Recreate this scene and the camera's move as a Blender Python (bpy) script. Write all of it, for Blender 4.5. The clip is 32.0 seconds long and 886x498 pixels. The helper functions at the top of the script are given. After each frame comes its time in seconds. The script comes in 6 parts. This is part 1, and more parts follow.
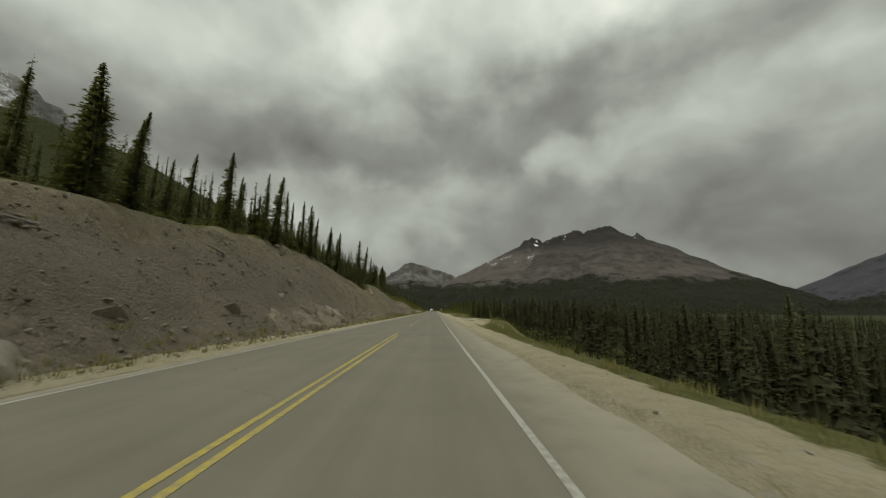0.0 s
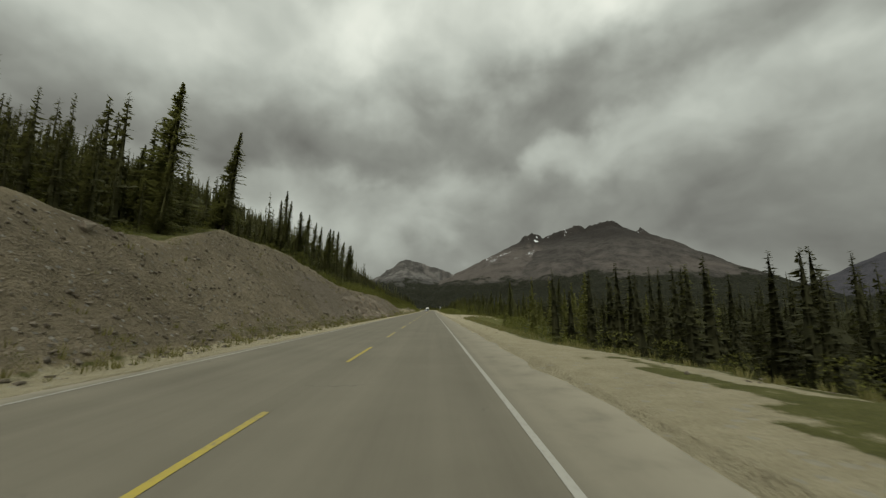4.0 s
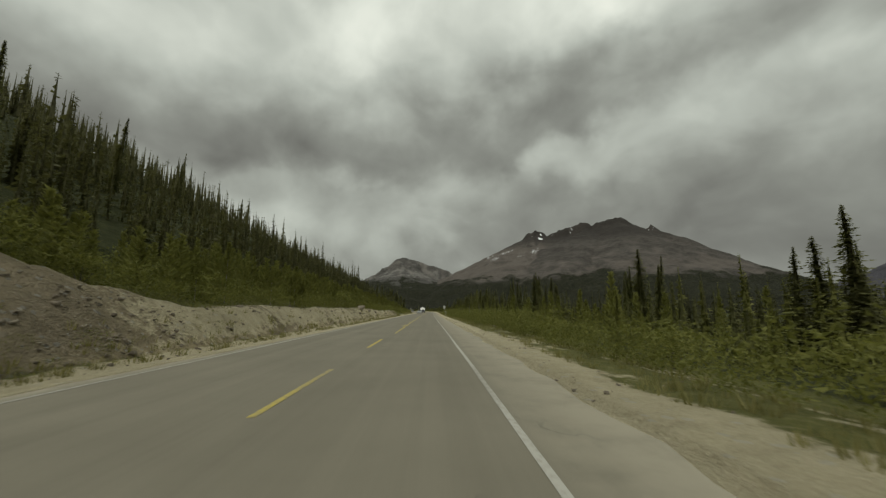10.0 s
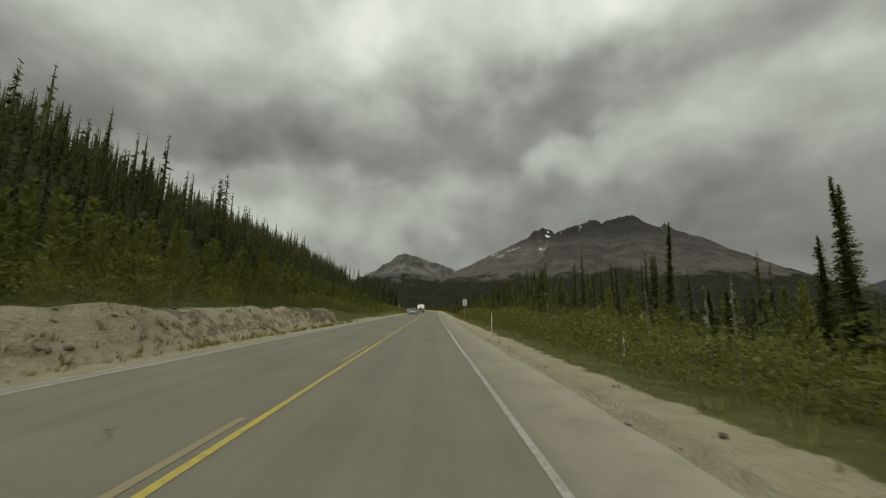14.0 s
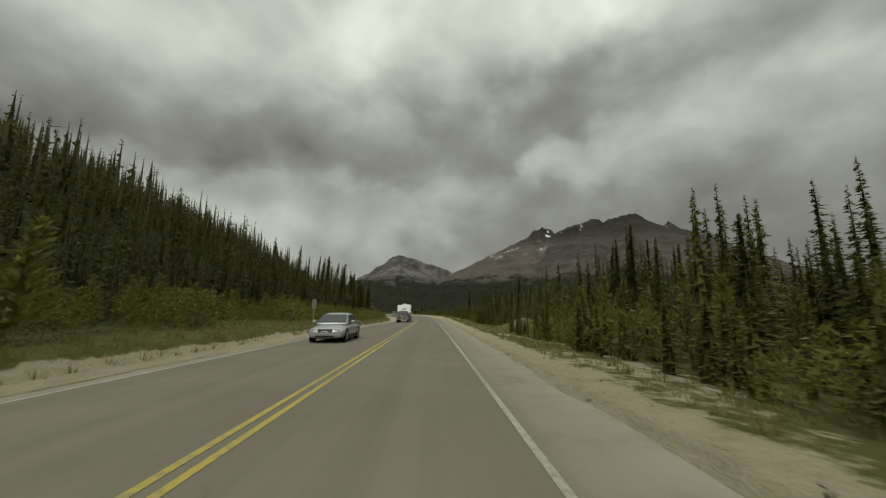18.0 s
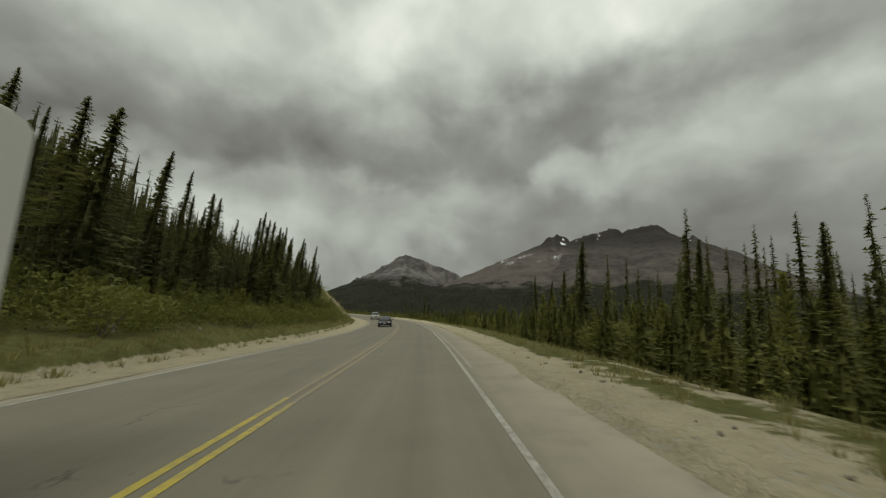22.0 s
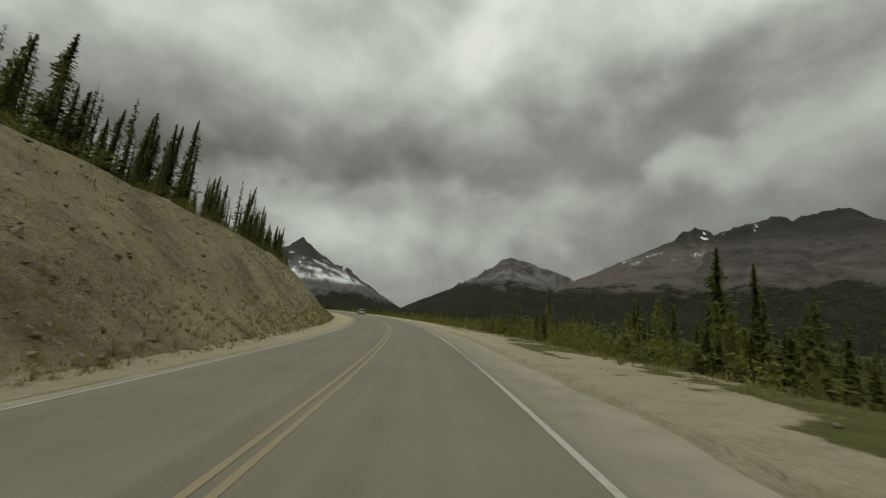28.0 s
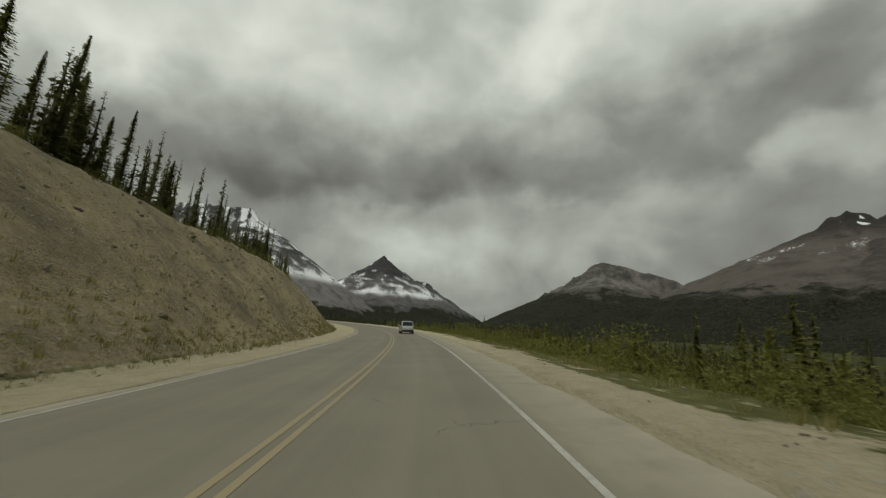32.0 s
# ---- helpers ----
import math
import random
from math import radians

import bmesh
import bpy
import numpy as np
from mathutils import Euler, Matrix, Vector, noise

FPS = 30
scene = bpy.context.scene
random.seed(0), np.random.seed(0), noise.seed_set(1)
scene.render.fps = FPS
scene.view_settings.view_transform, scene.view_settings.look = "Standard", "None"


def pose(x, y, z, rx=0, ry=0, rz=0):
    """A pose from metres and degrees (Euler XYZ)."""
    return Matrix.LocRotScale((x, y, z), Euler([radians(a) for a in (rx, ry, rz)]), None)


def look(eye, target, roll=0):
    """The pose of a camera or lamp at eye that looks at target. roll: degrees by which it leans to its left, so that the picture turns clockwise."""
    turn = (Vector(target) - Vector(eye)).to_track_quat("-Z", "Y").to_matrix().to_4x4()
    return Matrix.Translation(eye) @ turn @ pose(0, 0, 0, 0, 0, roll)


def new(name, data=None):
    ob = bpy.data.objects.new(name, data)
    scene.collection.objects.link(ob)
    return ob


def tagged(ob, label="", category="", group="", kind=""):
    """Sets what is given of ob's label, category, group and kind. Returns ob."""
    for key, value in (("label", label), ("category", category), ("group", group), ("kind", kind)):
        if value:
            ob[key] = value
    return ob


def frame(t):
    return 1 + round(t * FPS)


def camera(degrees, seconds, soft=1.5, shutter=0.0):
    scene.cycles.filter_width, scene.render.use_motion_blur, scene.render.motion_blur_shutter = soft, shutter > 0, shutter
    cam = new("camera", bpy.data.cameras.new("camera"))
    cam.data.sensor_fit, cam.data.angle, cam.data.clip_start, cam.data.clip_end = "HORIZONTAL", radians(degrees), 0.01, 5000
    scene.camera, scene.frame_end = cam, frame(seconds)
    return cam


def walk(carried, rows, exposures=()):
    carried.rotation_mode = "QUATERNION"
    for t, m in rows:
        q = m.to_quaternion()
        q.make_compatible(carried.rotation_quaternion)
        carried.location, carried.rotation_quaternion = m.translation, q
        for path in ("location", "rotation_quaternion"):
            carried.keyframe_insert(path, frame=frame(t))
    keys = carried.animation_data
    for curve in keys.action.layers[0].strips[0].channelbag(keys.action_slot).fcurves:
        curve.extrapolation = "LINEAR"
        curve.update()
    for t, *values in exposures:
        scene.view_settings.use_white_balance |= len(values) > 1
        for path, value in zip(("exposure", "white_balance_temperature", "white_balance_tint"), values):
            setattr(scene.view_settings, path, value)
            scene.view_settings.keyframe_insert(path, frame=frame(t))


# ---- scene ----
# heading of the driven lane in degrees, one value per second of the drive, then onwards round the bend
SPEED = 18.75
HEADING = [0.18, -0.05, -0.30, -0.36, -0.29, -0.22, -0.13, -0.01, -0.06, -0.32, -0.41, -0.13, 0.07, 0.00, -0.08, -0.18, -0.33, -0.54, -0.68, -0.61, -0.36, -0.00, 0.65, 1.63, 3.08, 5.56, 9.00, 12.73, 16.18, 19.11, 22.11, 25.42, 27.80,
           30.80, 33.80, 36.80, 39.80, 42.80, 45.80, 48.80, 49.80, 50.80, 51.80, 51.80, 51.80, 51.80, 51.80, 51.80, 51.80, 51.80, 51.80, 51.80, 51.80]
CAM = [  # seconds, turn, tilt, lean in degrees
    (0.0, -1.29, 9.30, -0.06), (0.5, -1.46, 9.31, 0.13), (1.0, -1.56, 9.20, 0.24), (1.5, -1.79, 9.29, 0.28),
    (2.0, -1.90, 9.32, 0.22), (2.5, -1.96, 9.15, 0.25), (3.0, -1.96, 8.98, 0.41), (3.5, -1.86, 9.03, 0.41),
    (5.5, -1.76, 9.27, -0.14), (6.0, -1.69, 9.35, -0.25), (6.5, -1.58, 9.33, -0.32), (7.0, -1.59, 9.29, -0.29),
    (7.5, -1.47, 9.32, -0.37), (8.0, -1.49, 9.09, -0.65), (8.5, -1.66, 8.93, -0.60), (9.0, -1.97, 8.98, -0.35),
    (9.5, -2.08, 9.05, -0.04), (10.0, -2.07, 9.24, 0.06), (10.5, -1.96, 9.25, 0.02), (11.0, -1.60, 9.29, -0.12),
    (11.5, -1.39, 9.09, -0.31), (12.0, -1.43, 9.05, -0.40), (12.5, -1.50, 9.07, -0.44), (13.0, -1.53, 8.97, -0.54),
    (13.5, -1.61, 9.03, -0.60), (14.0, -1.66, 9.04, -0.92), (14.5, -1.66, 9.07, -0.91), (16.5, -1.95, 9.29, -0.70),
    (17.0, -2.12, 9.29, -0.77), (17.5, -2.21, 9.21, -0.70), (18.0, -2.30, 9.60, -0.33), (18.5, -2.28, 9.76, -0.08),
    (19.0, -2.18, 10.11, -0.20), (19.5, -2.11, 9.98, -0.19), (20.0, -1.89, 9.94, -0.81), (20.5, -1.75, 9.88, -1.43),
    (21.0, -1.64, 10.10, -1.93), (21.5, -1.43, 10.22, -2.48), (22.0, -0.94, 10.26, -3.77), (22.5, -0.42, 10.18, -4.57),
    (23.0, -0.01, 10.25, -4.80), (23.5, 0.57, 10.40, -5.45), (24.0, 1.27, 10.50, -5.51), (24.5, 2.34, 10.44, -4.93),
    (25.0, 3.77, 10.68, -4.57), (25.5, 5.67, 10.93, -4.50), (27.5, 12.96, 9.88, -5.01), (28.0, 14.90, 10.18, -4.72),
    (28.5, 16.30, 10.21, -4.56), (29.0, 17.37, 10.23, -4.08), (29.5, 18.86, 10.44, -4.02), (30.0, 20.50, 10.67, -4.29),
    (30.5, 22.19, 10.93, -4.46), (31.0, 23.95, 10.93, -4.26), (31.5, 25.62, 11.18, -4.04), (32.0, 27.03, 11.46, -3.44),
]
EXPOSURE = 0.0
STEP = 1.0
S0, S1 = -80.0, 1000.0


def lane_path():
    """The middle of the driven lane, from S0 to S1, as arrays of s, x, y and heading."""
    s = np.arange(S0, S1 + 0.01, STEP)
    h = np.radians(np.interp(s, SPEED * np.arange(len(HEADING)), HEADING))
    h = np.convolve(np.pad(h, 9, mode="edge"), np.ones(19) / 19, "valid")
    mid = (h[1:] + h[:-1]) / 2
    x = np.concatenate([[0], np.cumsum(-np.sin(mid) * STEP)])
    y = np.concatenate([[0], np.cumsum(np.cos(mid) * STEP)])
    i = int(round(-S0 / STEP))
    return s, x - x[i], y - y[i], h


PS, PX, PY, PH = lane_path()


def lane(s):
    return np.interp(s, PS, PX), np.interp(s, PS, PY), np.interp(s, PS, PH)


EYE = 1.5
DRIFT = [(0, 0.06), (56, 0.08), (112, -0.05), (150, 0.06), (206, -0.08), (244, 0.0), (337, 0.03), (375, -0.17), (400, -0.05), (450, 0.40), (485, 0.55), (540, 0.65), (600, 0.53)]   # metres by which the car keeps left of its line


def eye_at(t):
    x, y, h = lane(SPEED * t)
    off = float(np.interp(SPEED * t, [k for k, _ in DRIFT], [v for _, v in DRIFT]))
    return float(x - math.cos(h) * off), float(y - math.sin(h) * off), EYE - 0.07 * max(off, 0.0) * float(np.clip((SPEED * t - 400) / 60, 0, 1))


cam = camera(99.4, 32.0, soft=1.3, shutter=0.1)
walk(cam, [(t, pose(*eye_at(t), 90 + tilt, 0, turn) @ pose(0, 0, 0, 0, 0, -lean)) for t, turn, tilt, lean in CAM],
     [(0, EXPOSURE), (20, EXPOSURE), (28, EXPOSURE - 0.1), (32, EXPOSURE - 0.12)])

# ---- sky and light ----
SUN_EL, SUN_AZ = 48.0, 200.0   # degrees; the sun stands behind thick cloud


def direction(az, el):
    """A unit vector: az in degrees to the right of the road's first heading, el above the horizon."""
    a, e = radians(az), radians(el)
    return (math.sin(a) * math.cos(e), math.cos(a) * math.cos(e), math.sin(e))


class Nodes:
    """Short ways to build a node tree."""

    def __init__(self, tree):
        self.tree, self.n, self.l = tree, tree.nodes, tree.links

    def link(self, a, b):
        self.l.new(a, b)

    def math(self, op, a, b=None, c=None, clamp=False):
        node = self.n.new("ShaderNodeMath")
        node.operation, node.use_clamp = op, clamp
        for i, v in enumerate((a, b, c)):
            if v is None:
                continue
            if isinstance(v, (int, float)):
                node.inputs[i].default_value = v
            else:
                self.l.new(v, node.inputs[i])
        return node.outputs[0]

    def vec(self, op, a, b=None, scale=None):
        node = self.n.new("ShaderNodeVectorMath")
        node.operation = op
        for i, v in enumerate((a, b)):
            if v is None:
                continue
            if isinstance(v, (tuple, list)):
                node.inputs[i].default_value = v
            else:
                self.l.new(v, node.inputs[i])
        if scale is not None:
            node.inputs["Scale"].default_value = scale
        return node.outputs["Value"] if op in ("DOT_PRODUCT", "LENGTH") else node.outputs[0]

    def noise(self, vector, scale, detail=4.0, rough=0.55, distortion=0.0, colour=False):
        node = self.n.new("ShaderNodeTexNoise")
        node.inputs["Scale"].default_value = scale
        node.inputs["Detail"].default_value = detail
        node.inputs["Roughness"].default_value = rough
        node.inputs["Distortion"].default_value = distortion
        if vector is not None:
            self.l.new(vector, node.inputs["Vector"])
        return node.outputs["Color" if colour else "Fac"]

    def ramp(self, fac, stops):
        node = self.n.new("ShaderNodeValToRGB")
        while len(node.color_ramp.elements) < len(stops):
            node.color_ramp.elements.new(0.5)
        for e, (p, c) in zip(node.color_ramp.elements, stops):
            e.position, e.color = p, (*c, 1) if len(c) == 3 else c
        self.l.new(fac, node.inputs[0])
        return node.outputs[0]

    def mix(self, fac, a, b, blend="MIX"):
        node = self.n.new("ShaderNodeMix")
        node.data_type, node.blend_type = "RGBA", blend
        for sock, v in ((node.inputs[0], fac), (node.inputs[6], a), (node.inputs[7], b)):
            if isinstance(v, (int, float)):
                sock.default_value = v
            elif isinstance(v, (tuple, list)):
                sock.default_value = (*v, 1)
            else:
                self.l.new(v, sock)
        return node.outputs[2]

    def span(self, v, lo, hi):
        """0 below lo, 1 above hi, smooth between."""
        node = self.n.new("ShaderNodeMapRange")
        node.interpolation_type = "SMOOTHSTEP"
        node.inputs["From Min"].default_value, node.inputs["From Max"].default_value = lo, hi
        self.l.new(v, node.inputs["Value"])
        return node.outputs[0]


def cloudy_world():
    world = bpy.data.worlds.new("overcast_sky")
    world.use_nodes = True
    t = Nodes(world.node_tree)
    t.n.clear()
    coord = t.n.new("ShaderNodeTexCoord").outputs["Generated"]
    sep = t.n.new("ShaderNodeSeparateXYZ")
    t.link(coord, sep.inputs[0])
    x, y, z = sep.outputs
    flat = t.vec("MULTIPLY", coord, (1.0, 1.0, 1.35))
    puff = t.vec("SUBTRACT", t.noise(flat, 4.0, 3, 0.45, colour=True), (0.5, 0.5, 0.5))
    bent = t.vec("ADD", flat, t.vec("SCALE", puff, scale=0.20))
    deck = t.noise(bent, 3.4, 2, 0.4)
    soft = t.noise(bent, 9.0, 4, 0.42)
    # azimuth and elevation in degrees, with ragged edges from noise
    wob = t.n.new("ShaderNodeSeparateColor")
    t.link(t.noise(coord, 6.0, 4, 0.5, colour=True), wob.inputs[0])
    az = t.math("MULTIPLY", t.math("ARCTAN2", x, y), 57.2958)
    az = t.math("ADD", az, t.math("MULTIPLY", t.math("SUBTRACT", wob.outputs[0], 0.5), 26.0))
    el = t.math("MULTIPLY", t.math("ARCSINE", z), 57.2958)
    el = t.math("ADD", el, t.math("MULTIPLY", t.math("SUBTRACT", wob.outputs[1], 0.5), 11.0))
    value = t.math("ADD", 0.44, t.math("MULTIPLY", t.span(el, 10.0, 36.0), 0.22))
    # the ragged underside of the main deck, higher towards the right
    base = t.math("ADD", 19.0, t.math("MULTIPLY", t.math("MINIMUM", t.math("MAXIMUM", t.math("SUBTRACT", az, 8.0), 0.0), 22.0), 0.36))
    base = t.math("SUBTRACT", base, t.math("MULTIPLY", t.math("MINIMUM", t.math("MAXIMUM", t.math("SUBTRACT", -22.0, az), 0.0), 30.0), 0.12))
    above = t.math("SUBTRACT", el, base)
    shade = t.math("MULTIPLY", t.span(above, -1.2, 3.2), t.math("SUBTRACT", 1.0, t.span(above, 4.5, 17.0)))
    value = t.math("SUBTRACT", value, t.math("MULTIPLY", shade, t.math("ADD", 0.09, t.math("MULTIPLY", wob.outputs[2], 0.22))))
    for a, e, wide, tall, amount in CLOUDS:
        p = t.math("DIVIDE", t.math("SUBTRACT", az, a), wide)
        q = t.math("DIVIDE", t.math("SUBTRACT", el, e), tall)
        r = t.math("ADD", t.math("MULTIPLY", p, p), t.math("MULTIPLY", q, q))
        value = t.math("ADD", value, t.math("MULTIPLY", t.math("EXPONENT", t.math("MULTIPLY", r, -1.0)), amount))
    value = t.math("ADD", value, t.math("MULTIPLY", t.math("SUBTRACT", deck, 0.5), 0.30))
    value = t.math("ADD", value, t.math("MULTIPLY", t.math("SUBTRACT", soft, 0.5), 0.26))
    colour = t.ramp(value, [(0.0, (0.085, 0.085, 0.074)), (0.22, (0.145, 0.147, 0.131)), (0.42, (0.268, 0.280, 0.248)),
                            (0.62, (0.462, 0.492, 0.436)), (0.85, (0.745, 0.78, 0.69)), (1.0, (0.95, 0.96, 0.85))])
    # a thick deck is brightest overhead
    gain = t.math("ADD", 1.0, t.math("MULTIPLY", t.span(z, 0.66, 1.0), ZENITH))
    bg = t.n.new("ShaderNodeBackground")
    t.link(colour, bg.inputs[0])
    t.link(gain, bg.inputs[1])
    out = t.n.new("ShaderNodeOutputWorld")
    t.link(bg.outputs[0], out.inputs[0])
    scene.world = world


# cloud masses: azimuth, elevation, width, height in degrees, depth (negative dark, positive bright)
CLOUDS = [(-15, 13, 12, 5.0, 0.12), (-28, 11, 13, 5.0, 0.13), (-4, 12.5, 9, 3.0, 0.06), (21, 19.5, 6, 2.4, 0.08), (31, 21.5, 7, 3.0, 0.03), (30, 42, 26, 6.0, 0.15), (45, 13, 16, 9.0, -0.13), (18, 9, 20, 6.0, -0.10),
          (-11.5, 38.5, 8, 4.2, 0.17), (-3, 43, 9, 4.0, 0.17), (28, 39, 5, 3.0, 0.16), (38, 34, 4, 3.0, 0.08), (54, 29, 9, 7.0, 0.10), (22, 33, 12, 5.0, -0.07), (-45, 30, 10, 6.0, 0.05), (-62, 38, 14, 8.0, 0.12),
          (-76, 27, 9, 7.0, 0.34), (-36, 11, 9, 4.0, 0.10), (-50, 17, 8, 4.0, -0.08), (4, 33, 6, 3.0, 0.05)]
ZENITH = 1.15
cloudy_world()
sun_data = bpy.data.lights.new("sun", "SUN")
sun_data.energy, sun_data.angle, sun_data.color = 1.1, radians(35), (1.0, 0.97, 0.9)
sun = new("sun", sun_data)
sun.matrix_world = look(Vector(direction(SUN_AZ, SUN_EL)) * 100, (0, 0, 0))

# ---- materials ----
def material(name, rough=0.9, specular=0.3):
    """A material with its node helper, its shader and the object's own metres as a vector."""
    m = bpy.data.materials.new(name)
    m.use_nodes = True
    t = Nodes(m.node_tree)
    bsdf = m.node_tree.nodes["Principled BSDF"]
    bsdf.inputs["Roughness"].default_value = rough
    bsdf.inputs["Specular IOR Level"].default_value = specular
    where = t.n.new("ShaderNodeNewGeometry").outputs["Position"]
    return m, t, bsdf, where


def bump(t, bsdf, height, strength, distance):
    node = t.n.new("ShaderNodeBump")
    node.inputs["Strength"].default_value, node.inputs["Distance"].default_value = strength, distance
    t.link(height, node.inputs["Height"])
    t.link(node.outputs[0], bsdf.inputs["Normal"])


def mat_plain(name, colour, rough=0.6, metal=0.0, wear=0.15, scale=6.0, specular=0.4):
    """A coloured surface with faint dirt at two sizes."""
    m, t, bsdf, where = material(name, rough, specular)
    n = t.noise(where, scale, 5, 0.6)
    n2 = t.noise(where, scale * 9, 3, 0.6)
    v = t.math("ADD", t.math("MULTIPLY", n, 0.7), t.math("MULTIPLY", n2, 0.3))
    lo = tuple(c * (1 - wear) for c in colour)
    hi = tuple(min(1, c * (1 + wear)) for c in colour)
    t.link(t.mix(v, lo, hi), bsdf.inputs["Base Color"])
    bsdf.inputs["Metallic"].default_value = metal
    return m


def mat_asphalt():
    m, t, bsdf, where = material("worn_asphalt", 0.86, 0.3)
    uv = t.n.new("ShaderNodeAttribute")
    uv.attribute_name = "road"          # metres across and along
    sep = t.n.new("ShaderNodeSeparateXYZ")
    t.link(uv.outputs["Vector"], sep.inputs[0])
    grain = t.noise(where, 60.0, 3, 0.7)
    patch = t.noise(where, 0.35, 5, 0.6)
    # wheel paths: long streaks along the lane
    stretch = t.n.new("ShaderNodeCombineXYZ")
    t.link(t.math("MULTIPLY", sep.outputs[0], 1.6), stretch.inputs[0])
    t.link(t.math("MULTIPLY", sep.outputs[1], 0.02), stretch.inputs[1])
    streak = t.noise(stretch.outputs[0], 1.0, 4, 0.6)
    v = t.math("ADD", t.math("MULTIPLY", patch, 0.4), t.math("ADD", t.math("MULTIPLY", streak, 0.45), t.math("MULTIPLY", grain, 0.25)))
    base = t.ramp(v, [(0.3, (0.114, 0.103, 0.076)), (0.55, (0.163, 0.148, 0.111)), (0.8, (0.212, 0.192, 0.146))])
    # sealed cracks across and along
    crack_v = t.vec("ADD", where, t.vec("SCALE", t.noise(where, 0.6, 4, 0.6, colour=True), scale=1.6))
    vor = t.n.new("ShaderNodeTexVoronoi")
    vor.feature = "DISTANCE_TO_EDGE"
    vor.inputs["Scale"].default_value = 0.16
    t.link(crack_v, vor.inputs["Vector"])
    crack = t.math("MULTIPLY", t.math("LESS_THAN", vor.outputs["Distance"], 0.003), t.span(patch, 0.55, 0.66))
    base = t.mix(t.math("MULTIPLY", crack, 0.55), base, (0.035, 0.034, 0.032))
    # dust from the shoulder drifts over both edges
    edge = t.math("MAXIMUM", t.math("ADD", t.math("MULTIPLY", t.span(sep.outputs[0], 1.05, 1.5), 0.55), t.math("MULTIPLY", t.span(sep.outputs[0], 1.5, 2.6), 0.45)), t.span(t.math("MULTIPLY", sep.outputs[0], -1.0), 6.8, 7.5))
    dust = t.math("MULTIPLY", edge, t.span(t.noise(where, 1.1, 5, 0.65), 0.1, 0.6))
    base = t.mix(t.math("MULTIPLY", dust, 0.8), base, (0.315, 0.285, 0.215))
    t.link(base, bsdf.inputs["Base Color"])
    bump(t, bsdf, grain, 0.35, 0.01)
    return m


def mat_paint(name, colour, amount):
    """Road paint, worn through to the asphalt in places."""
    m, t, bsdf, where = material(name, 0.7, 0.3)
    wear = t.noise(where, 9.0, 5, 0.7)
    long = t.noise(where, 0.12, 3, 0.5)
    v = t.math("ADD", t.math("MULTIPLY", wear, 0.6), t.math("MULTIPLY", long, 0.5))
    fac = t.math("MULTIPLY", t.span(v, 0.36, 0.62), amount)
    t.link(t.mix(fac, (0.18, 0.168, 0.138), colour), bsdf.inputs["Base Color"])
    return m


